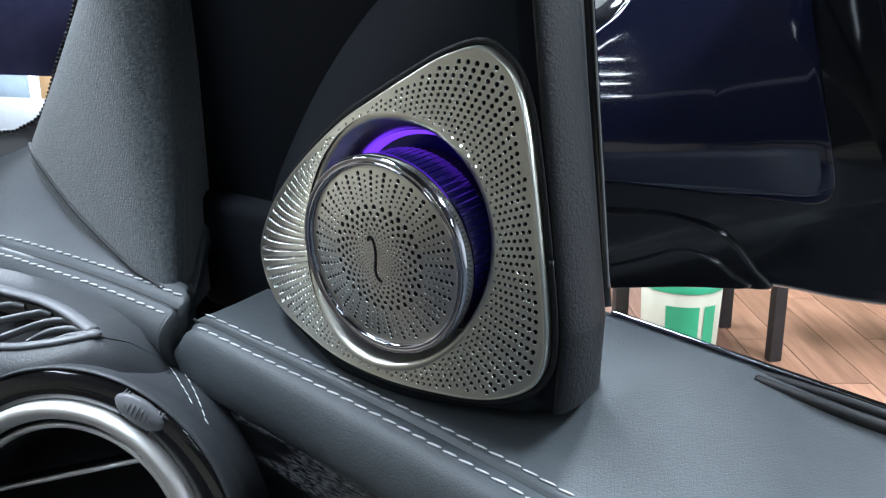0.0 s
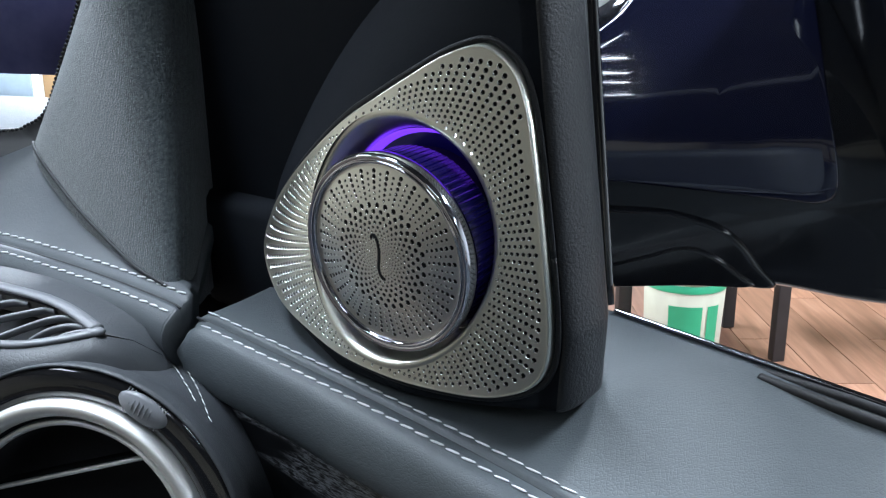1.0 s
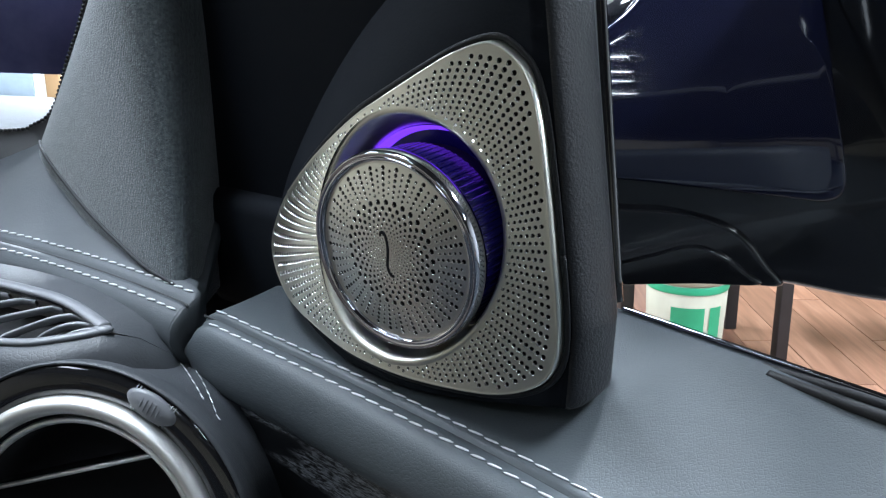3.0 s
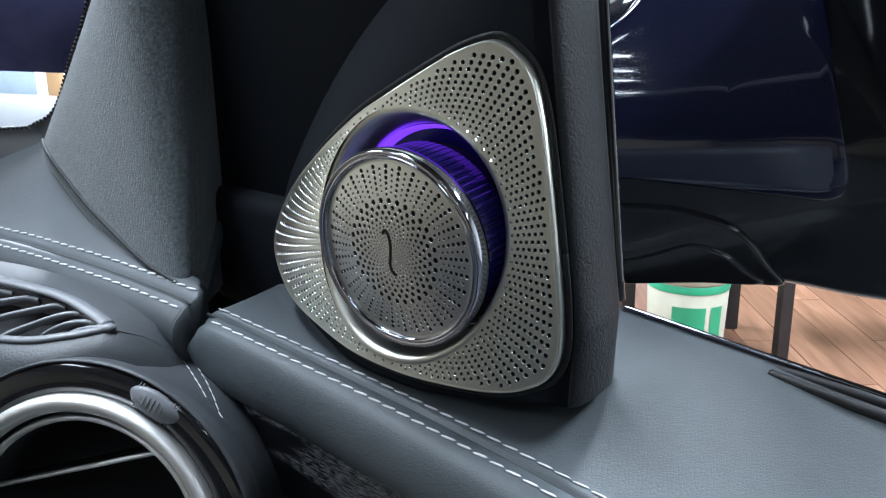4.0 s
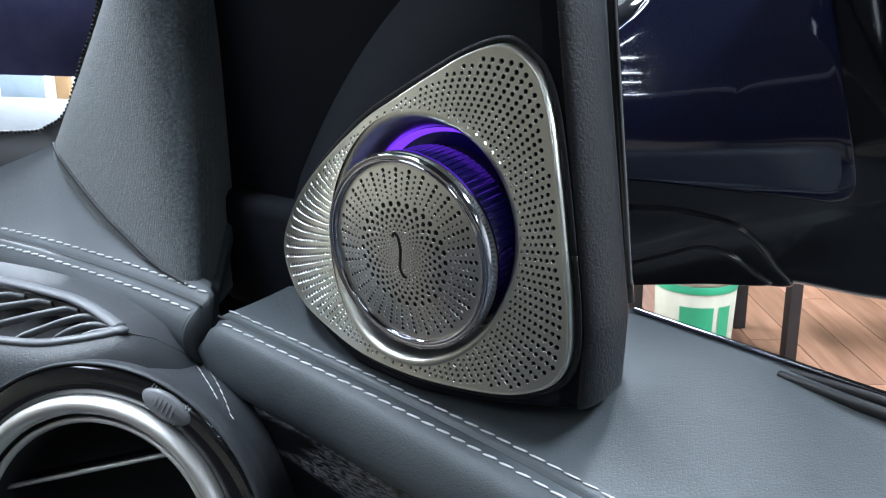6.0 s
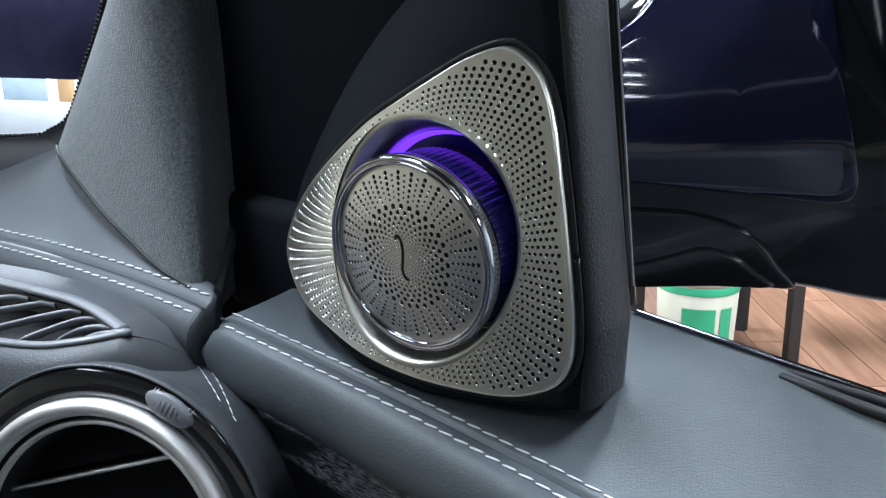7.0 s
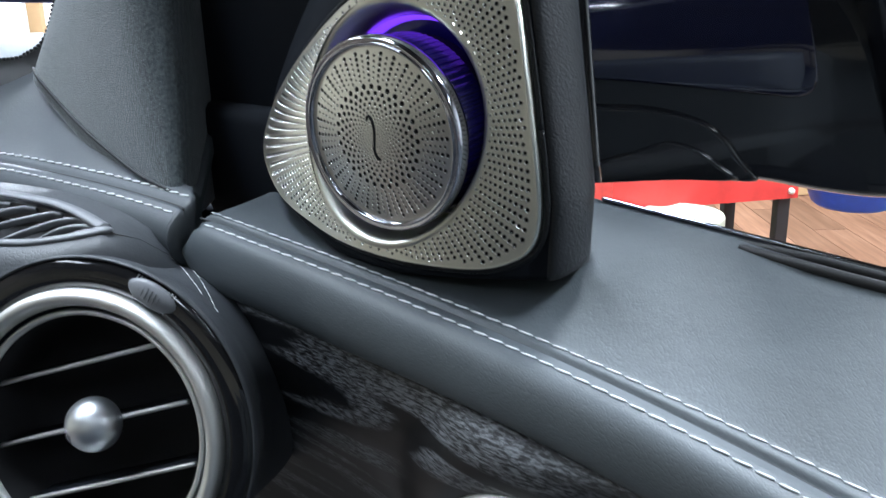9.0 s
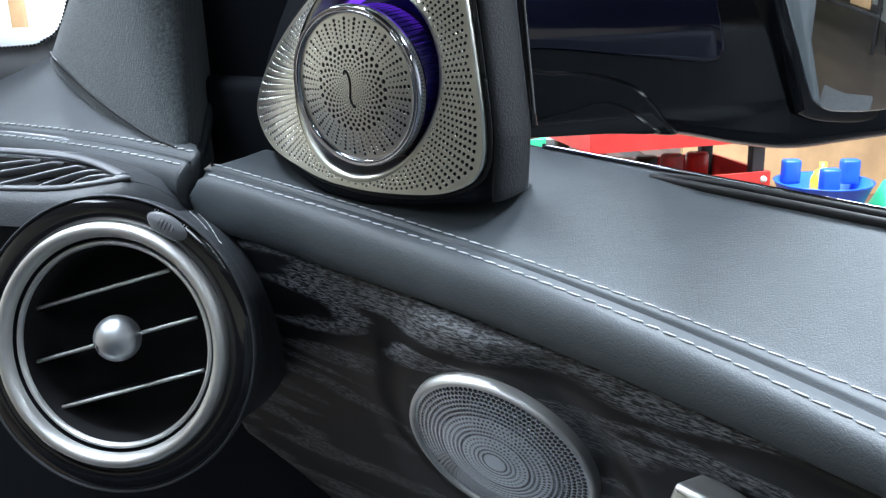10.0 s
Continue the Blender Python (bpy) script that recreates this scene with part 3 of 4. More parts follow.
part("bowl", ringed([(0.0389, 0.0000, 0.0), (0.0376, 0.0003, 0.0), (0.0368, -0.0002, 0.0), (0.0361, -0.0014, 0.06), (0.0355, -0.0030, 0.22), (0.0350, -0.0054, 0.5), (0.0345, -0.0094, 0.85), (0.0342, -0.0125, 1.0)]), ALU, tweeter, "turned-in metal lip", True)
part("light_ring", ringed([(0.0343, -0.0124, 1.0), (0.0338, -0.0140, 1.0), (0.0328, -0.0144, 1.0)]), ALU, tweeter, "inner edge of the metal bowl", True)
part("light_guide", revolve([(0.0341, -0.0225), (0.0338, -0.0240), (0.0332, -0.0252), (0.0322, -0.0258)], 40, Matrix(), math.radians(48), math.radians(140)), BLUE_LIGHT, tweeter, "bright violet light guide", True)
part("well", ringed([(0.0329, -0.0143, 1.0), (0.0315, -0.0144, 1.0), (0.0300, -0.0144, 1.0), (0.024, -0.0144, 1.0)]), BLUE_LIT, tweeter, "floor of the well with the ring light's blue in its colour", True)

def cap_w(x, y):
    return 0.0018 - 3.2 * (x * x + y * y)


cap_cells, cap_strips = spoke_cells(64, 0.0174, lambda r: 0.00168, lambda r, j: (0.00040 if j % 2 else 0.00054) + (0.018 if j % 2 else 0.030) * (r - 0.0174), lambda a: 0.0291)
cap_cells += ring_cells([(0.0014, 0.0024, 12, 0.00026), (0.0024, 0.0035, 18, 0.00028), (0.0035, 0.0046, 24, 0.0003)] + [(0.0046 + 0.00105 * i, 0.00565 + 0.00105 * i, 32, 0.00030 + 0.00004 * i) for i in range(4)] + [(0.0088, 0.0102, 32, 0.00052), (0.0102, 0.0118, 32, 0.00064), (0.0118, 0.0135, 32, 0.00074), (0.0135, 0.0153, 32, 0.00083), (0.0153, 0.0174, 32, 0.00096)])
cap = pierced("cap", cap_cells, cap_strips, cap_w, 0.0005, (ALU_CAP, GLINT), tweeter, "perforated satin metal disc")
part("cap_centre", revolve([(0.0, 0.0018), (0.0008, cap_w(0.0008, 0)), (0.0014, cap_w(0.0014, 0))], 24), ALU_CAP, cap, "", True)
part("cap_backing", revolve([(0.0, 0.0003), (0.015, -0.0004), (0.0288, -0.0024)], 48), CLOTH_BLACK, cap, "black cloth behind the holes", True)
chrome_ring = part("chrome_ring", revolve([(0.0286, -0.0012), (0.0288, -0.0002), (0.0294, 0.0007), (0.0299, 0.0008), (0.0301, 0.0003), (0.0304, 0.0002), (0.0310, 0.0009), (0.0316, 0.0005), (0.0320, -0.0008), (0.0320, -0.0030), (0.0317, -0.0048), (0.0308, -0.0062)], 128), CHROME, tweeter, "polished chrome ring", True)
slot = [Vector((x, y, cap_w(x, y) + 0.0001)) for x, y, _ in spline([(-0.0027, 0.0056, 0), (-0.0026, 0.0064, 0), (-0.0018, 0.0069, 0), (-0.0009, 0.0063, 0), (-0.0003, 0.0045, 0), (0.0, 0.0020, 0), (-0.0003, -0.0010, 0), (-0.0007, -0.0035, 0), (-0.0004, -0.0056, 0), (0.0006, -0.0068, 0), (0.0016, -0.0070, 0)], 6)]
part("slot", tube(slot, 0.00056, 8, 0.25, Vector((0, 0, 1))), CLOTH_BLACK, cap, "thin dark S-shaped slot", True)
rows = []
for h in (-0.0060, -0.0064, -0.0185, -0.0190):
    row = []
    for k in range(480):
        a = k / 480 * math.tau
        rr = 0.0302 + (0.00022 if (k // 3) % 2 else 0.0) - (0.0006 if h in (-0.0060, -0.0190) else 0)
        row.append(Vector((rr * math.cos(a), rr * math.sin(a), h)))
    rows.append(row)
skirt = part("ribbed_skirt", grid_mesh(rows, False, True, True), BLUE_LIT, tweeter, "finely ribbed blue-lit skirt", True, False)
stem = part("stem", revolve([(0.0300, -0.0188), (0.0285, -0.022), (0.0280, -0.032)], 64), PLASTIC_DARK, tweeter, "", True)

for ob in (cap, chrome_ring, skirt, stem):
    ob.matrix_local = Matrix.Translation((-0.0010, 0.0002, 0)) @ Matrix.Diagonal((0.97, 0.97, 1, 1))

# black sail panel that holds the tweeter
sail = thing("sail_panel", TW, "black grained plastic mirror-corner panel on the door top", "door trim")
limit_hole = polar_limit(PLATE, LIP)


def sail_edge(v):
    """Inner edge of the raised border and outer edge of the panel, along its height."""
    u0 = 0.0515 - 0.165 * max(0.0, v + 0.02)
    u1 = u0 + 0.0035
    return u0, u1


def under(p):
    """Rolls the foot of the panel back under itself, onto the pad."""
    foot = float(np.interp(p.x, (-0.098, -0.066, -0.052, -0.026, 0.0, 0.02, 0.04, 0.06), (-0.016, -0.029, -0.0355, -0.0435, -0.0455, -0.0443, -0.0428, -0.0420)))
    d = foot + 0.003 - p.y
    if d <= 0:
        return p
    a = min(1.0, d / 0.008) * math.pi / 2
    rest = max(0.0, d - 0.008)
    side = min(1.0, max(0.0, (p.x - 0.028) / 0.022))
    pull = side * (0.002 * (1 - math.cos(a)) + 0.6 * rest)
    return Vector((p.x - pull, foot + 0.003 - 0.0045 * math.sin(a) - 0.25 * rest, p.z - 0.0045 * (1 - math.cos(a)) - 1.6 * rest))


rows, borders = [], []
for k in range(111):
    v = -0.064 + 0.056 * k / 60 if k < 60 else -0.008 + 0.168 * (k - 60) / 50
    u0, u1 = sail_edge(v)
    row = []
    for u in np.linspace(-0.100, -0.084, 8):
        row.append(Vector((u, v, plate_w(-0.082, min(v, 0.06)) - 0.0030 - 0.9 * (-0.082 - u) - 14 * (-0.082 - u) ** 2)))
    for u in np.linspace(-0.081, u0, 26):
        row.append(Vector((u, v, plate_w(u, min(v, 0.075)) - 0.0030)))
    w0 = row[-1].z
    rows.append(row)
    row = [row[-2].copy(), row[-1].copy()]
    for f in np.linspace(0.06, 1.0, 18):
        a = f * math.pi / 2
        row.append(Vector((u0 + 0.0048 * math.sin(a), v, w0 + 0.0008 * math.sin(2 * a) - 0.0150 * (1 - math.cos(a)))))
    row.append(Vector((u0 + 0.0049, v, w0 - 0.0185)))
    row.append(Vector((u0 + 0.0042, v, w0 - 0.0205)))
    row.append(Vector((u0 - 0.001, v, w0 - 0.0210)))
    borders.append([under(q) for q in row])
    rows[-1] = [under(q) for q in rows[-1]]
bm = grid_mesh(rows)
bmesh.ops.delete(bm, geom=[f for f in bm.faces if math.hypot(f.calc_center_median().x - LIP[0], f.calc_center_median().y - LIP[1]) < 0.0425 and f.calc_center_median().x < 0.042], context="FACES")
part("panel", bm, PLASTIC_DARK, sail, "matt black face", True)
part("border", grid_mesh(borders), PLASTIC, sail, "grained rounded black border", True)
# black bead laid in for the shade of the gap round the plate
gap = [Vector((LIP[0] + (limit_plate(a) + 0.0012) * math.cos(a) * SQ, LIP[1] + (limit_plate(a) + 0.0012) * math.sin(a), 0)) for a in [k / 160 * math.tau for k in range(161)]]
part("plate_gap", tube([Vector((p.x, p.y, plate_w(p.x, p.y) - 0.0026)) for p in gap], 0.0011, 8, 0.6), PLASTIC, sail, "dark bead as the shadow gap round the plate", True)

# dark boxes added to stand for the shade between pillar and panel
filler = thing("gap_shade_filler", TW, "dark filler for the shaded gap between pillar and corner panel", "door trim")
part("cover", box((0.15, 0.40, 0.01), TW @ pose(-0.095, 0.155, -0.046, 0, -4, 0), 0.003), PLASTIC_DARK, filler)
part("cover_foot", box((0.10, 0.05, 0.04), TW @ pose(-0.085, -0.030, -0.050, 0, -4, 0), 0.006), PLASTIC_DARK, filler)

# window frame seal and glass behind the panel
frame_seal = thing("window_frame", TW, "black window frame channel behind the corner panel", "window frame")
for name, u, w, rad, mat in (("channel", 0.0485, -0.0385, 0.0032, RUBBER), ("outer_lip", 0.0503, -0.0450, 0.0020, PIANO)):
    pts = [Vector((u - 0.165 * max(-0.01, v + 0.02), v, w - 0.2 * (v + 0.02))) for v in [-0.022 + 0.212 * k / 30 for k in range(31)]]
    part(name, tube(pts, rad, 12, 1.0, Vector((0, 0, 1))), mat, frame_seal, "", True)

# ---- dashboard ----
dash = thing("dashboard_pad", pose(-0.15, 0.34, 1.0), "dark grey-blue leather dashboard top pad with twin white stitching", "dashboard")
DASH_SEAM = [Vector(p) for p in ((-0.0958, 0.2992, 0.9985), (-0.1010, 0.3030, 0.9998), (-0.130, 0.3235, 1.0022), (-0.163, 0.346, 1.0038), (-0.200, 0.3695, 1.005), (-0.26, 0.404, 1.0055), (-0.36, 0.452, 1.004), (-0.5, 0.5, 1.0))]
line = spline(DASH_SEAM, 10)
DASH_UP = Vector((-0.395, -0.632, 0.667)).normalized()
rows = []
for i, p in enumerate(line):
    d = (line[min(i + 1, len(line) - 1)] - line[max(i - 1, 0)]).normalized()
    back = Vector((-d.y, d.x, 0)).normalized() * -1
    if back.y < 0:
        back = -back
    s = i / 10
    tight = min(1.0, (i + 1) / 12)
    row = []
    for o, z in ((0.004, -0.040), (-0.002, -0.028), (-0.006, -0.0225), (-0.0098, -0.0175), (-0.0112, -0.0125), (-0.0108, -0.0085), (-0.0092, -0.0055), (-0.0070, -0.0035), (-0.0044, -0.0014), (-0.0030, -0.0006), (-0.0026, -0.0016), (-0.0018, -0.0013), (-0.0013, 0.0001), (0.001, 0.0012), (0.004, 0.0028), (0.010, 0.0062), (0.018, 0.0112), (0.028, 0.0185), (0.038, 0.0265), (0.05, 0.036), (0.07, 0.046), (0.1, 0.05)):
        if o > 0.008:
            f = max(0.0, min(1.0, (i - 8) / 16))
            o, z = 0.008 + (o - 0.008) * max(0.10, f), (1 - f) * (0.004 - 0.4 * min(0.03, o - 0.008)) + f * z
        q = p + back * o + Vector((0, 0, z))
        if o > 0.0079:
            q.x = min(q.x, -0.0960)
            q.z -= max(0.0, (15 - i) / 15) * min(0.03, o - 0.0079) * 0.9
        row.append(q)
    rows.append(row)
first = rows[0]
core = first[9] + Vector((-0.001, 0.006, -0.014))
rows.insert(0, [q.lerp(core, 0.45) + Vector((0.0016, -0.0012, 0)) for q in first])
rows.insert(0, [q.lerp(core, 0.9) + Vector((0.0018, -0.0014, 0)) for q in first])
part("pad", grid_mesh(rows), LEATHER_DASH, dash)


def dash_row(off, z, start=6):
    out = []
    for i in range(start, len(line)):
        d = (line[min(i + 1, len(line) - 1)] - line[i - 1]).normalized()
        back = Vector((-d.y, d.x, 0)).normalized() * -1
        if back.y < 0:
            back = -back
        out.append(line[i] + back * off + Vector((0, 0, z)))
        if len(out) > 48:
            break
    return out


part("seam_groove", tube(dash_row(-0.0021, -0.0010, 1), 0.0005), SEAM_DARK, dash, "dark sewn seam")

# dashboard face below the pad
VENT = axes_frame((-0.123, 0.2442, 0.9318), (-0.17205, -0.96576, 0.19416)) @ pose(0, 0, 0, 0, 0, 16)
VR = 0.0508
face = thing("dashboard_end", VENT, "dark leather dashboard end round the air vent pod", "dashboard")
part("hood", revolve([(0.0612, -0.0005), (0.0616, 0.0006), (0.0622, 0.0004), (0.0624, -0.002), (0.0616, -0.008), (0.0590, -0.015), (0.0566, -0.022), (0.0560, -0.032), (0.0562, -0.07)], 160), LEATHER_HOOD, face, "leather-covered hood", True)
part("end_panel", box((0.32, 0.012, 0.40), Matrix.Translation((-0.150, 0.385, 0.78)) @ pose(0, 0, 0, 0, 0, -14), 0.004), PLASTIC_DARK, face)

vent = thing("air_vent", VENT, "round turbine air vent with silver ring, three slats and ball knob", "air vent")
part("pod", revolve([(0.0614, -0.0006), (0.0600, 0.0006), (0.0540, 0.0010), (0.0515, 0.0000), (0.0505, -0.003)], 160), PIANO, vent, "black pod face", True)
part("silver_ring", revolve([(0.0514, -0.0015), (0.0512, 0.0018), (0.0502, 0.0040), (0.0486, 0.0048), (0.0468, 0.0042), (0.0456, 0.0025), (0.0450, 0.0)], 160), SILVER, vent, "satin silver ring", True)
part("dark_channel", revolve([(0.0452, 0.0005), (0.0444, -0.002), (0.0438, -0.003)], 128), PLASTIC_DARK, vent, "", True)
part("inner_ring", revolve([(0.0440, -0.0040), (0.0438, -0.0010), (0.0430, 0.0002), (0.0420, -0.0002), (0.0414, -0.0022)], 128), SILVER, vent, "satin silver inner ring", True)
part("barrel", revolve([(0.0415, -0.002), (0.0408, -0.020), (0.036, -0.032), (0.0, -0.036)], 96), CLOTH_BLACK, vent, "black duct", True)
for y, half in ((-0.0205, 0.0345), (0.0015, 0.0385), (0.0235, 0.0325)):
    rows = []
    for k in range(25):
        x = (k / 12 - 1) * half
        w = 0.0009 * min(1.0, (half - abs(x)) / 0.004 + 0.35)
        rows.append([Vector((x - 0.003, y + dy * w, -0.0095 + dz)) for dy, dz in ((-1, -0.012), (-1, -0.0004), (-0.5, 0.0), (0.5, 0.0), (1, -0.0004), (1, -0.012))])
    slat = part("slat", grid_mesh(rows, False, True), PLASTIC_DARK, vent, "dark slat with bright front edge", True)
    edge = [Vector(((k / 12 - 1) * half - 0.003, y, -0.0092)) for k in range(25)]
    part("slat_edge", tube(edge, 0.00115, 8, 0.8, Vector((0, 1, 0))), SILVER, slat, "chrome strip", True)
bm = bmesh.new()
bmesh.ops.create_uvsphere(bm, u_segments=40, v_segments=24, radius=0.0098)
bm.transform(Matrix.Translation((0.0015, 0.0022, -0.0035)) @ Matrix.Diagonal((1, 1, 0.92, 1)))
knob = part("knob", bm, ALU_SPEAKER, vent, "silver ball knob", True)
for k in range(5):
    pts = [Vector((0.0015 - 0.0062 + 0.0007 * k, 0.0022 - 0.001 - 0.0022 * t, -0.0035 + 0.0078 - 0.0004 * k * 0 - 0.9 * abs(t) * 0.001)) for t in (-1, -0.5, 0, 0.5, 1)]
    part("knob_rib", tube(pts, 0.00022, 6), STEEL_DARK, knob, "", True)

# ribbed thumb wheel beside the ring
wheel_a = math.radians(62 - 16)
wheel = part("thumb_wheel", revolve([(0.0, 0.0042), (0.0058, 0.004), (0.0072, 0.0022), (0.0074, 0.0)], 32, Matrix.Translation((0.0562 * math.cos(wheel_a), 0.0562 * math.sin(wheel_a), -0.0012)) @ pose(0, 0, 0, 0, 0, math.degrees(wheel_a)) @ Matrix.Diagonal((0.62, 1.35, 0.8, 1))), GREY_PLASTIC, vent, "ribbed grey thumb wheel", True)
for k in range(11):
    t = (k / 10 - 0.5) * 1.7
    c = Matrix.Translation((0.0562 * math.cos(wheel_a), 0.0562 * math.sin(wheel_a), -0.0012)) @ pose(0, 0, 0, 0, 0, math.degrees(wheel_a))
    pts = [c @ Vector((x, 0.0098 * math.sin(t), 0.0034 * math.cos(t) * math.sqrt(max(0, 1 - (x / 0.0048) ** 2)) + 0.0001)) for x in (-0.0042, -0.002, 0, 0.002, 0.0042)]
    part("wheel_rib", tube(pts, 0.00032, 6), GREY_PLASTIC, wheel, "", True)

# demister louvre on the dash
louvre = thing("demister_vent", pose(-0.15, 0.3, 0.995), "dark louvred side demister vent with satin frame", "air vent")
LV = [Vector(p) for p in ((-0.1218, 0.2815, 0.9945), (-0.1360, 0.2755, 0.9935), (-0.1530, 0.2750, 0.9925), (-0.190, 0.288, 0.992), (-0.26, 0.318, 0.993))]
LU = [Vector(p) for p in ((-0.1218, 0.2815, 0.9945), (-0.1385, 0.2940, 0.9975), (-0.1585, 0.3035, 0.9995), (-0.192, 0.320, 1.0000), (-0.26, 0.350, 1.000))]
lo, up_ = spline(LV, 8), spline(LU, 8)
part("lower_frame", tube(lo, 0.0021, 10, 0.6), GREY_PLASTIC, louvre, "satin grey frame")
part("upper_frame", tube([q + Vector((-0.0005, 0.001, 0.0008 + 0.0016 * min(1.0, k / 12))) for k, q in enumerate(up_)], 0.0027, 10, 0.5), GREY_PLASTIC, louvre, "satin grey frame")
part("duct", grid_mesh([[a + Vector((0, 0.002, -0.006)) for a in lo], [b + Vector((0.002, 0.006, -0.010)) for b in up_]]), CLOTH_BLACK, louvre, "black duct")
for first_k in (8, 13, 18, 23, 28, 32):
    rows = []
    for k in range(first_k, max(0, first_k - 14), -1):
        f = min(0.95, ((first_k - k) / 12) ** 0.75)
        q = lo[k].lerp(up_[k], f) + Vector((0, 0, -0.0006))
        rows.append([q + Vector((0.0, -0.0011, 0.0)), q + Vector((0, -0.0006, 0.0007)), q + Vector((0, 0.0006, 0.0007)), q + Vector((0.0003, 0.0011, 0.0)), q + Vector((0.0003, 0.0013, -0.0022)), q + Vector((0.0001, 0.0002, -0.0022))])
    part("blade", grid_mesh(rows, False, True), GREY_PLASTIC, louvre, "curved satin grey blade")

tip = bmesh.new()
bmesh.ops.create_uvsphere(tip, u_segments=20, v_segments=12, radius=0.0032)
tip.transform(Matrix.Translation(lo[0] + Vector((-0.0012, 0.0002, 0.0001))) @ Matrix.Diagonal((1.25, 0.9, 0.5, 1)))
part("frame_tip", tip, GREY_PLASTIC, louvre, "rounded satin grey tip")

shelf_rows = []
for a in [Vector((-0.0975, 0.2945, 0.9740)), Vector((-0.1030, 0.2910, 0.9830)), Vector((-0.1110, 0.2860, 0.9905))] + lo:
    shelf_rows.append([a + Vector((0.002, -0.012, -0.014)), a + Vector((0.001, -0.009, -0.0055)), a + Vector((0.0005, -0.005, -0.0018)), a + Vector((0, -0.001, -0.0006))])
part("apron", grid_mesh(shelf_rows), LEATHER_HOOD, face, "leather apron under the louvre")
rise_rows = [[b + Vector((0, 0.0006, -0.0006)), b + Vector((-0.001, 0.008, 0.001)), b + Vector((0.004, 0.03, -0.002))] for b in [Vector((-0.0975, 0.2932, 0.9740)), Vector((-0.1030, 0.2897, 0.9830)), Vector((-0.1110, 0.2847, 0.9905))] + up_]
part("rise", grid_mesh(rise_rows), LEATHER_HOOD, face, "leather strip under the pad")

# ---- A-pillar ----
pillar = thing("windscreen_pillar", pose(-0.14, 0.35, 1.02), "grey-blue knitted fabric windscreen pillar trim rising from the dashboard", "pillar trim")
FOOT = spline([(-0.205, 0.425, 1.043), (-0.1925, 0.4005, 1.0385), (-0.1610, 0.3640, 1.0220), (-0.1350, 0.3370, 1.0110), (-0.1200, 0.3225, 1.0055), (-0.1110, 0.3150, 1.0035), (-0.1050, 0.3112, 1.0015), (-0.1005, 0.3125, 0.9995), (-0.0985, 0.3250, 0.998), (-0.0995, 0.3600, 0.998)], 8)
WAIST = spline([(-0.160, 0.388, 1.104), (-0.150, 0.3625, 1.104), (-0.138, 0.3450, 1.104), (-0.126, 0.3325, 1.104), (-0.1175, 0.3270, 1.104), (-0.1100, 0.3265, 1.104), (-0.1035, 0.3305, 1.104), (-0.0995, 0.3390, 1.104), (-0.0970, 0.3520, 1.104), (-0.0980, 0.3750, 1.104)], 8)
rows = []
for k in range(16):
    t = -0.08 + 2.2 * k / 15
    rows.append([a.lerp(b, t) for a, b in zip(FOOT, WAIST)])
# dark bead drawn in for the crease shade where pillar meets dashboard
part("foot_seam", tube([p + Vector((-0.0006, -0.0012, 0.0006)) for p in FOOT[4:50]], 0.0008, 8), SEAM_DARK, pillar, "dark bead for the shaded crease at the dashboard")
part("cover", grid_mesh(rows, flip=True), FABRIC, pillar)

# ---- windscreen: dark printed border with dots, violet film ----
screen = thing("windscreen", pose(-0.2, 0.43, 1.06), "windscreen corner with black dotted border", "windscreen")
opening = spline([(-0.150, 0.43, 1.20), (-0.1785, 0.43, 1.1095), (-0.1905, 0.43, 1.081), (-0.2005, 0.43, 1.0575), (-0.211, 0.43, 1.0495), (-0.226, 0.43, 1.0465), (-0.30, 0.43, 1.046), (-0.42, 0.43, 1.046)], 14)
outer = [Vector((p.x + 0.10, p.y, p.z - 0.03)) if p.z > 1.06 else Vector((p.x + 0.06, p.y, p.z - 0.07)) for p in opening]
part("border", grid_mesh([[p for p in opening], outer, [p + Vector((0, 0.004, 0)) for p in outer], [p + Vector((0, 0.004, 0)) for p in opening]], True), FRIT, screen, "black printed border")
dist, nxt = 0.0, 0.03
for a, b in zip(opening, opening[1:]):
    seg = (b - a).length
    while nxt < dist + seg and nxt < 0.27:
        q = a.lerp(b, (nxt - dist) / seg)
        d = (b - a).normalized()
        bm = bmesh.new()
        bmesh.ops.create_cone(bm, cap_ends=True, segments=10, radius1=0.00085, radius2=0.00085, depth=0.0012)
        bm.transform(Matrix.Translation(q + Vector((d.z, 0, -d.x)) * -0.0006 + Vector((0, -0.0008, 0))) @ pose(0, 0, 0, 90, 0, 0))
        part("border_dot", bm, FRIT, screen)
        nxt += 0.0022
    dist += seg
film = thing("sun_film", pose(-0.2, 0.44, 1.1), "violet-blue film strip on the windscreen", "film")
part("strip", box((0.30, 0.001, 0.12), pose(-0.30, 0.437, 1.1365, 0, 2, 0)), FILM, film)

# ---- door mirror outside ----
mirror = thing("door_mirror", pose(0.06, 0.34, 1.0), "gloss black and dark blue door mirror with mirror glass", "door mirror")
MM = Matrix(((1, 0, 0, 0), (0, 0, -1, 0.322), (0, 1, 0, 0), (0, 0, 0, 1)))


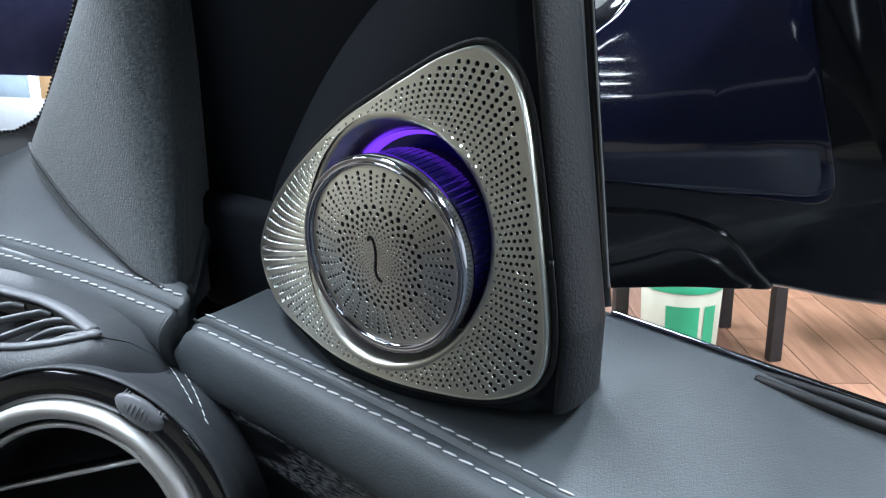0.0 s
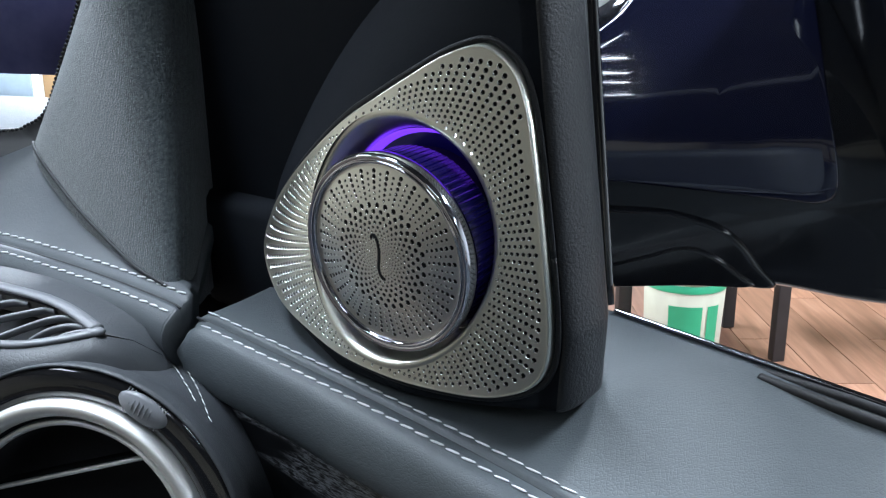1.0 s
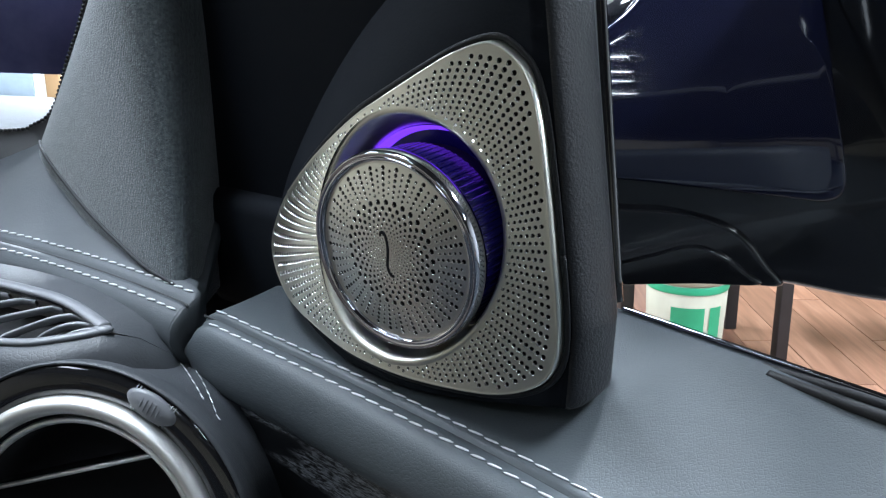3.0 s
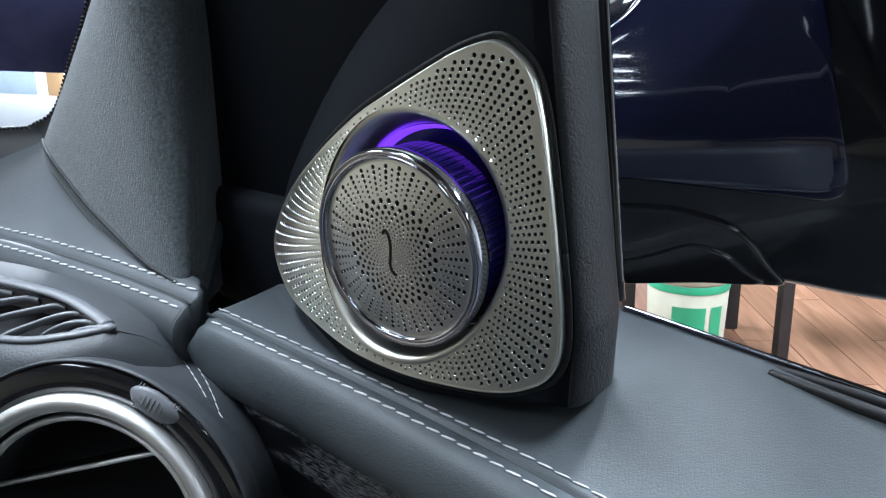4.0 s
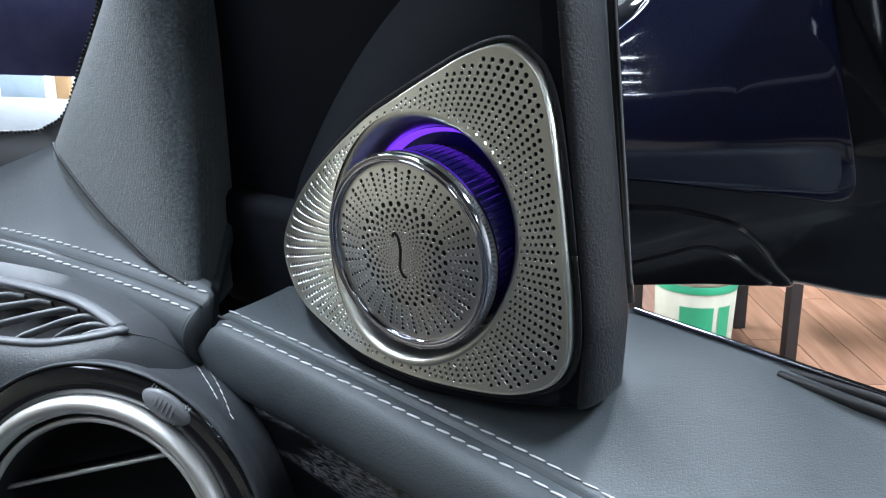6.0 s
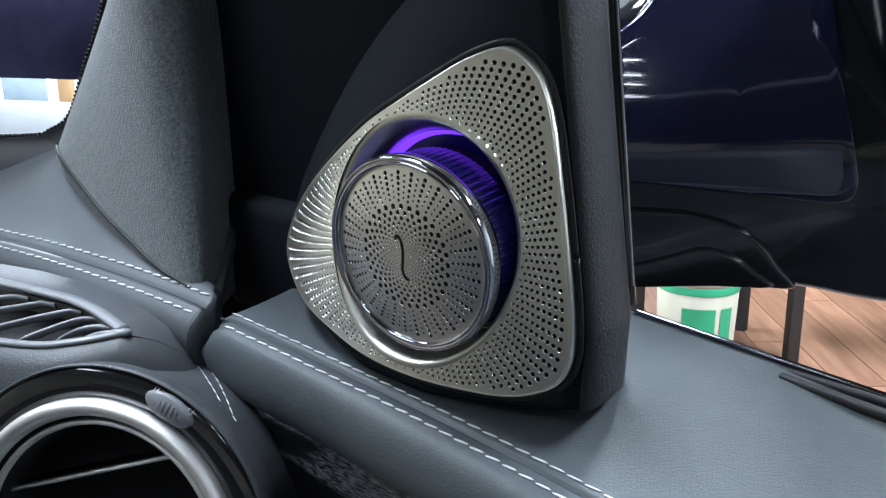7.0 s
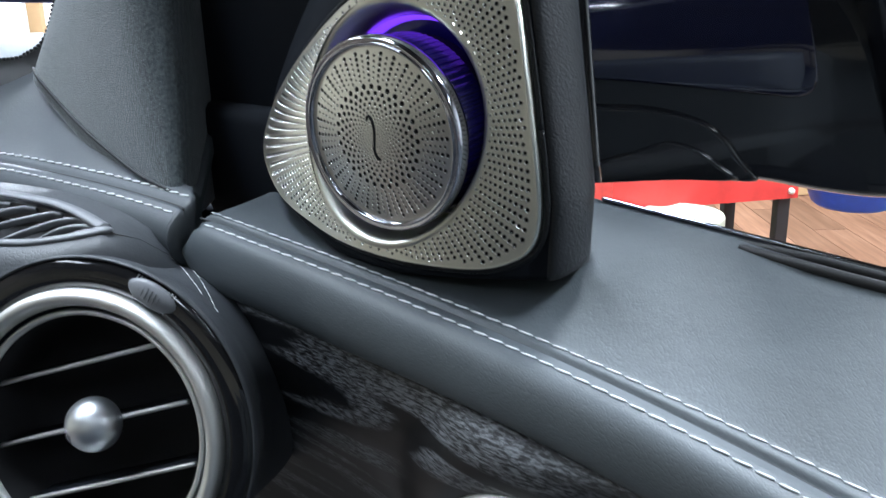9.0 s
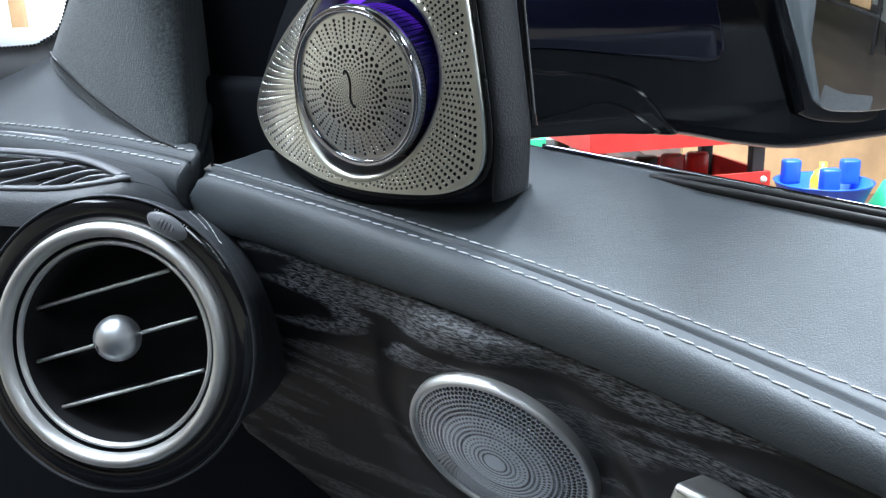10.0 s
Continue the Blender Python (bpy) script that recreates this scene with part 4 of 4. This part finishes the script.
def shell(outline, back, front, bevel, bulge=0.0):
    """A rounded casing in the mirror's plane whose upper part leans away."""
    ring = spline([(x, z, 0) for x, z in outline], 8, True)
    c = sum(ring, Vector()) / len(ring)
    size = max((p - c).length for p in ring)
    rows = []
    for f, h in [(1.0, back)] + [(1 - bevel / size * (1 - math.cos(a)), front - bevel * (1 - math.sin(a))) for a in [k / 6 * math.pi / 2 for k in range(7)]] + [(g, front + bulge * (1 - g * g)) for g in (0.85, 0.7, 0.55, 0.4, 0.25, 0.1, 0.0)]:
        row = []
        for p in ring:
            q = c + (p - c) * f
            lean = 4.0 * max(0.0, q.y - 1.036) ** 2
            k = 1 + lean / 0.335
            row.append(Vector((q.x * k, 0.322 - h + lean, 1.104 + (q.y - 1.104) * k)))
        rows.append(row)
    bm = grid_mesh(rows, False, True)
    bmesh.ops.recalc_face_normals(bm, faces=bm.faces)
    return bm


part("housing", shell([(0.035, 1.0), (0.067, 0.9985), (0.095, 1.001), (0.130, 0.9975), (0.160, 0.9915), (0.185, 0.9885), (0.210, 0.9905), (0.255, 0.998), (0.272, 1.02), (0.262, 1.09), (0.235, 1.15), (0.150, 1.165), (0.085, 1.15), (0.062, 1.108), (0.045, 1.10), (0.030, 1.06)], -0.11, 0.0, 0.009), MIRROR_BLACK, mirror, "gloss black housing")
part("painted_panel", shell([(0.040, 1.0425), (0.070, 1.0400), (0.125, 1.0335), (0.1425, 1.0318), (0.1490, 1.0360), (0.1478, 1.0480), (0.1425, 1.0680), (0.1330, 1.1060), (0.120, 1.145), (0.085, 1.14), (0.066, 1.106), (0.050, 1.09), (0.038, 1.06)], -0.004, 0.0026, 0.0026), PAINT, mirror, "dark blue painted panel")
part("foot", shell([(0.040, 1.0315), (0.066, 1.0308), (0.085, 1.0295), (0.104, 1.0245), (0.1145, 1.0175), (0.1225, 1.0075), (0.1290, 0.9988), (0.110, 0.9998), (0.085, 1.0003), (0.060, 0.9995), (0.040, 1.0)], -0.02, 0.0050, 0.0050), MIRROR_BLACK, mirror, "gloss black mirror foot")
part("foot_bulge", shell([(0.042, 1.0050), (0.060, 1.0085), (0.078, 1.0130), (0.092, 1.0165), (0.104, 1.0130), (0.114, 1.0060), (0.120, 1.0000), (0.095, 1.0006), (0.060, 1.0000), (0.042, 1.0)], -0.01, 0.0070, 0.0045), MIRROR_BLACK, mirror, "gloss black lower bulge")
GLASS_LINE = [(0.1500, 1.118), (0.1560, 1.100), (0.1700, 1.062), (0.1860, 1.0205), (0.1920, 1.0118), (0.2020, 1.0075), (0.2270, 1.0068), (0.256, 1.012), (0.262, 1.03), (0.254, 1.09), (0.235, 1.13), (0.19, 1.14), (0.155, 1.135)]
rim = [(x + (-0.0055 if x < 0.2 else 0.004) * (1 if z > 1.009 else 0.3), z - (0.0065 if z < 1.03 else -0.003)) for x, z in GLASS_LINE]
MT = MM @ Matrix.Translation((0.2, 1.05, 0)) @ pose(0, 0, 0, 3, 8, 0) @ Matrix.Translation((-0.2, -1.05, 0))
part("glass_rim", slab(rim, -0.045, 0.0058, 0.004, MT, 8), MIRROR_BLACK, mirror, "gloss black rim round the glass")
part("glass", slab(GLASS_LINE, 0.0, 0.0064, 0.0008, MT, 8), MIRROR, mirror, "mirror glass")

# ---- unseen cabin parts, added behind and beside the camera to block light ----
CABIN = Matrix.Translation((0.0, 0.0, 0.0)) @ pose(0, 0, 0, 0, 0, 48.7)
cabin = thing("cabin_light_block", pose(0.3, -0.8, 0.3), "unseen car cabin parts that block light: roof lining, far door, seats and rear bench", "car interior")


def at_cabin(right, ahead, z):
    return CABIN @ Matrix.Translation((right, ahead, z))


part("roof_lining", box((1.36, 1.45, 0.03), at_cabin(-0.47, -1.20, 1.47), 0.008), HEADLINER, cabin, "unseen grey roof lining that blocks light")
part("roof_header", box((1.42, 0.30, 0.03), at_cabin(-0.44, 0.13, 1.47), 0.008), HEADLINER, cabin, "unseen grey windscreen header that shades the door roll")
part("carpet", box((1.45, 2.6, 0.03), at_cabin(-0.47, -0.75, 0.32), 0.005), HEADLINER, cabin, "unseen dark carpet that cuts light from below")
part("far_door", box((0.06, 1.3, 0.62), at_cabin(-1.20, -0.35, 0.66), 0.02), PLASTIC_DARK, cabin, "unseen dark far door panel that blocks light")
part("rear_bench", box((1.12, 0.25, 0.75), at_cabin(-0.62, -1.75, 0.75), 0.06), LEATHER, cabin, "unseen leather rear bench that blocks light")
part("front_seat", box((0.5, 0.16, 0.62), at_cabin(-0.95, -0.75, 0.78), 0.05), LEATHER, cabin, "unseen leather seat back that blocks light")
part("near_seat", box((0.52, 0.17, 0.75), at_cabin(-0.34, -0.78, 0.80) @ pose(0, 0, 0, -12, 0, 0), 0.05), LEATHER, cabin, "unseen leather seat back that blocks light")
part("console", box((0.28, 0.9, 0.4), at_cabin(-0.47, 0.0, 0.55), 0.05), PLASTIC_DARK, cabin, "unseen dark centre console that blocks light")
# ---- workshop things seen past the mirror and through the windscreen ----
FAR = Matrix.Translation((0, 0, 1.104 * 0.16)) @ Matrix.Diagonal((0.84, 0.84, 0.84, 1))


def cart(m):
    ob = thing("tool_cart", m, "red metal tool cart with two trays on black legs", "tool cart")
    for x in (-0.62, 0.02):
        for y in (0.0, 0.38):
            part("leg", box((0.05, 0.04, 0.92), m @ pose(x - 0.03, y + 0.03, 0.25), 0.004), BLACK_METAL, ob, "black steel leg")
    for z, h in ((0.275, 0.11), (0.50, 0.10)):
        bm = bmesh.new()
        outer = [(-0.70, -0.01), (0.03, -0.01), (0.03, 0.44), (-0.70, 0.44)]
        inner = [(-0.685, 0.005), (0.015, 0.005), (0.015, 0.425), (-0.685, 0.425)]
        rings = [[(x, y, z) for x, y in outer], [(x, y, z + h) for x, y in outer], [(x, y, z + h) for x, y in inner], [(x, y, z + 0.015) for x, y in inner]]
        vs = [[bm.verts.new(m @ Vector(q)) for q in ring] for ring in rings]
        for a, b in zip(vs, vs[1:]):
            for i in range(4):
                bm.faces.new((a[i], a[(i + 1) % 4], b[(i + 1) % 4], b[i]))
        bm.faces.new(vs[-1])
        bm.faces.new(vs[0][::-1])
        tray = part("tray", bm, RED, ob, "red enamelled tray", smooth=False)
        for zz in (0.028, 0.082):
            bm = bmesh.new()
            bmesh.ops.create_cone(bm, cap_ends=True, segments=12, radius1=0.013, radius2=0.010, depth=0.012)
            bm.transform(m @ pose(0.0, -0.016, z + zz, 90, 0, 0))
            part("bolt", bm, WHITE, tray, "pale bolt head")
    return ob


CART = FAR @ Matrix.Translation((1.25, 3.12, 0)) @ pose(0, 0, 0, 0, 0, 12)
cart(CART)
for k, (dx, mat) in enumerate(((-0.58, PINK), (-0.46, WHITE), (-0.36, BLACK_METAL), (-0.25, PINK), (-0.14, RED))):
    jar = thing("small_can", CART @ pose(dx, 0.24, 0.29), "small worn can standing in the red tray", "can", "cans in the tray")
    part("can", revolve([(0.0, 0.0), (0.042, 0.0), (0.045, 0.004), (0.045, 0.13), (0.04, 0.138), (0.0, 0.138)], 20), mat, jar, "", True)


def bucket(m, label):
    ob = thing("paint_bucket", m, label, "bucket")
    part("body", revolve([(0.0, 0.0), (0.118, 0.0), (0.122, 0.004), (0.140, 0.185), (0.0, 0.185)], 40), CREAM, ob, "off-white plastic", True)
    part("lid", revolve([(0.141, 0.172), (0.147, 0.175), (0.147, 0.196), (0.141, 0.20), (0.12, 0.194), (0.0, 0.194)], 40), CREAM, ob, "pale plastic lid", True)
    part("band", revolve([(0.1405, 0.170), (0.1425, 0.171), (0.1400, 0.160)], 40), GREEN, ob, "green band", True)
    part("print", revolve([(0.1388, 0.142), (0.1270, 0.02)], 16, Matrix(), math.radians(-125), math.radians(-78)), GREEN, ob, "green printed patch", True)
    part("print_bar", revolve([(0.1390, 0.142), (0.1312, 0.055)], 8, Matrix(), math.radians(-70), math.radians(-50)), GREEN, ob, "", True)
    return ob


bucket(FAR @ pose(0.79, 2.88, -0.21) @ Matrix.Diagonal((1, 1, 2.5, 1)), "white plastic paint bucket with green print on the floor")
TB = FAR @ pose(1.56, 3.28, 0.0)
tub = thing("blue_tub", TB @ pose(0, 0, -0.21), "blue plastic wash tub with lugs on thin tan legs", "tub")
part("tub", revolve([(0.0, 0.20), (0.13, 0.20), (0.15, 0.215), (0.185, 0.30), (0.19, 0.305), (0.175, 0.305), (0.14, 0.225), (0.0, 0.215)], 36, TB), BLUE_TUB, tub)
for a in (20, 140, 255):
    part("lug", box((0.07, 0.05, 0.10), TB @ pose(0.13 * math.cos(radians(a)), 0.13 * math.sin(radians(a)), 0.33), 0.012), BLUE_TUB, tub)
for a in (30, 150, 270):
    part("leg", tube([TB @ Vector((0.12 * math.cos(radians(a)), 0.12 * math.sin(radians(a)), z)) for z in (-0.21, 0.0, 0.205)], 0.012), TIMBER_BOX, tub, "thin tan leg")
sprayer = thing("yellow_bottle", TB @ pose(-0.02, -0.03, 0.215), "yellow plastic bottle standing in the blue tub", "bottle")
part("bottle", revolve([(0.0, 0.0), (0.042, 0.0), (0.045, 0.006), (0.045, 0.10), (0.03, 0.135), (0.014, 0.145), (0.014, 0.17), (0.0, 0.17)], 24), YELLOW, sprayer, "", True)
jug = thing("green_jug", TB @ pose(0.30, 0.05, -0.21) @ Matrix.Diagonal((1, 1, 1.5, 1)), "green plastic jug beside the blue tub", "jug")
part("jug", revolve([(0.0, 0.0), (0.09, 0.0), (0.095, 0.01), (0.095, 0.24), (0.05, 0.30), (0.03, 0.33), (0.0, 0.33)], 28), GREEN, jug, "", True)
crate = thing("green_box", pose(0.28, 3.45, 0.0), "green and white carton on the workshop floor", "box")
part("carton", box((0.34, 0.3, 0.52), pose(0.28, 3.45, 0.26), 0.006), GREEN, crate)
part("carton_label", box((0.22, 0.004, 0.10), pose(0.30, 3.297, 0.40, 0, 24, 0), 0.001), WHITE, crate, "white label")
board = thing("tan_board", pose(2.0, 4.3, 0.0), "tan wooden board leaning upright in the workshop", "board")
part("board", box((1.7, 0.04, 1.0), pose(2.1, 4.35, 0.5, -4, 0, 6), 0.004), TIMBER_BOX, board)

# bright shop windows past the windscreen, stood in for by a glowing white box
front = thing("bright_backdrop", pose(-1.75, 3.3, 0.0), "white glowing backdrop for the bright shop windows, with grey-blue panel", "cabinet")
LIT, _, p = material("lit_panel", (0.85, 0.88, 0.9), 0.5)
p.inputs["Emission Color"].default_value, p.inputs["Emission Strength"].default_value = (0.86, 0.94, 1.0, 1), 1.0
part("body", box((0.95, 0.5, 1.25), pose(-1.93, 3.4, 0.625), 0.01), WHITE, front)
part("lit_panel", box((0.80, 0.01, 1.1), pose(-1.90, 3.14, 0.62), 0.004), LIT, front, "glowing white panel in place of bright windows")
part("blue_panel", box((0.16, 0.012, 0.16), pose(-1.60, 3.125, 0.84), 0.003), plain("grey_blue", (0.3, 0.38, 0.45), 0.5), front, "grey-blue panel")
part("side_post", box((0.05, 0.03, 1.3), pose(-1.445, 3.12, 0.65), 0.004), TIMBER_BOX, front, "tan edge post")

# shelving behind the car, for the mirror
def rack(m):
    ob = thing("shelf_rack", m, "dark metal shelf rack with boxes against the wall", "shelf")
    for x in (-0.6, 0.6):
        for y in (-0.2, 0.2):
            part("post", box((0.04, 0.04, 1.9), m @ pose(x, y, 0.95), 0.004), BLACK_METAL, ob)
    for z in (0.3, 0.8, 1.3, 1.8):
        part("shelf", box((1.26, 0.46, 0.03), m @ pose(0, 0, z), 0.004), BLACK_METAL, ob)
    return ob


RACKS = [pose(3.05, -3.35, 0, 0, 0, 48), pose(4.0, -2.4, 0, 0, 0, 48), pose(2.0, -4.0, 0, 0, 0, 20)]
for m in RACKS:
    rack(m)
for k, x, z, mat in ((0, -0.35, 0.3, RED), (0, 0.02, 0.3, YELLOW), (0, 0.38, 0.3, TIMBER_BOX), (0, -0.3, 0.8, TIMBER_BOX), (0, 0.1, 1.3, WHITE), (1, -0.3, 0.3, RED), (1, 0.1, 0.8, TIMBER_BOX), (2, 0.2, 0.8, YELLOW), (2, -0.2, 0.3, RED)):
    m = RACKS[k] @ pose(x, 0, z + 0.015)
    b = thing("storage_box", m, "plain storage box on the shelf rack", "box", "boxes on the rack")
    part("carton", box((0.24, 0.26, 0.16), m @ pose(0, 0, 0.081), 0.006), mat, b)

# ---- stitches, planks: last ----
stitch_row(upper_row, Vector((0, 0, 1)), door_top)
stitch_row(lower_row, Vector((-0.15, -0.2, 1)), door_top)
stitch_row(dash_row(0.0022, 0.0022), DASH_UP, dash)
stitch_row(dash_row(-0.0060, -0.0024), Vector((-0.3, -0.6, 0.75)), dash)
for a0, z0, a1, z1, a2, z2 in ((68, -0.050, 51, -0.034, 38, -0.0225), (58, -0.046, 44, -0.0335, 30, -0.020)):
    arc = []
    for a in np.linspace(a0, a2, 30):
        z = float(np.interp(a, (a2, a1, a0), (z2, z1, z0)))
        rr = float(np.interp(z, (-0.07, -0.032, -0.022, -0.015), (0.0562, 0.0560, 0.0566, 0.0590))) + 0.0003
        arc.append(VENT @ Vector((rr * math.cos(radians(a)), rr * math.sin(radians(a)), z)))
    stitch_row(arc, lambda q: (q - VENT.translation).normalized(), face, 0.0048, 0.72)

PLANK_MESH = bpy.data.meshes.new("plank")
bm = box((1.18, 0.147, 0.012), Matrix(), 0.0015)
bm.to_mesh(PLANK_MESH)
bm.free()
PLANK_MESH.materials.append(PLANK)
for i in range(30):
    for j in range(4):
        ob = new("plank", PLANK_MESH)
        ob.parent = floor
        ob.matrix_local = pose(-0.9 + 0.15 * i, 1.5 + 1.183 * j + 0.37 * ((i * 5) % 3), -0.006, 0, 0, 90)
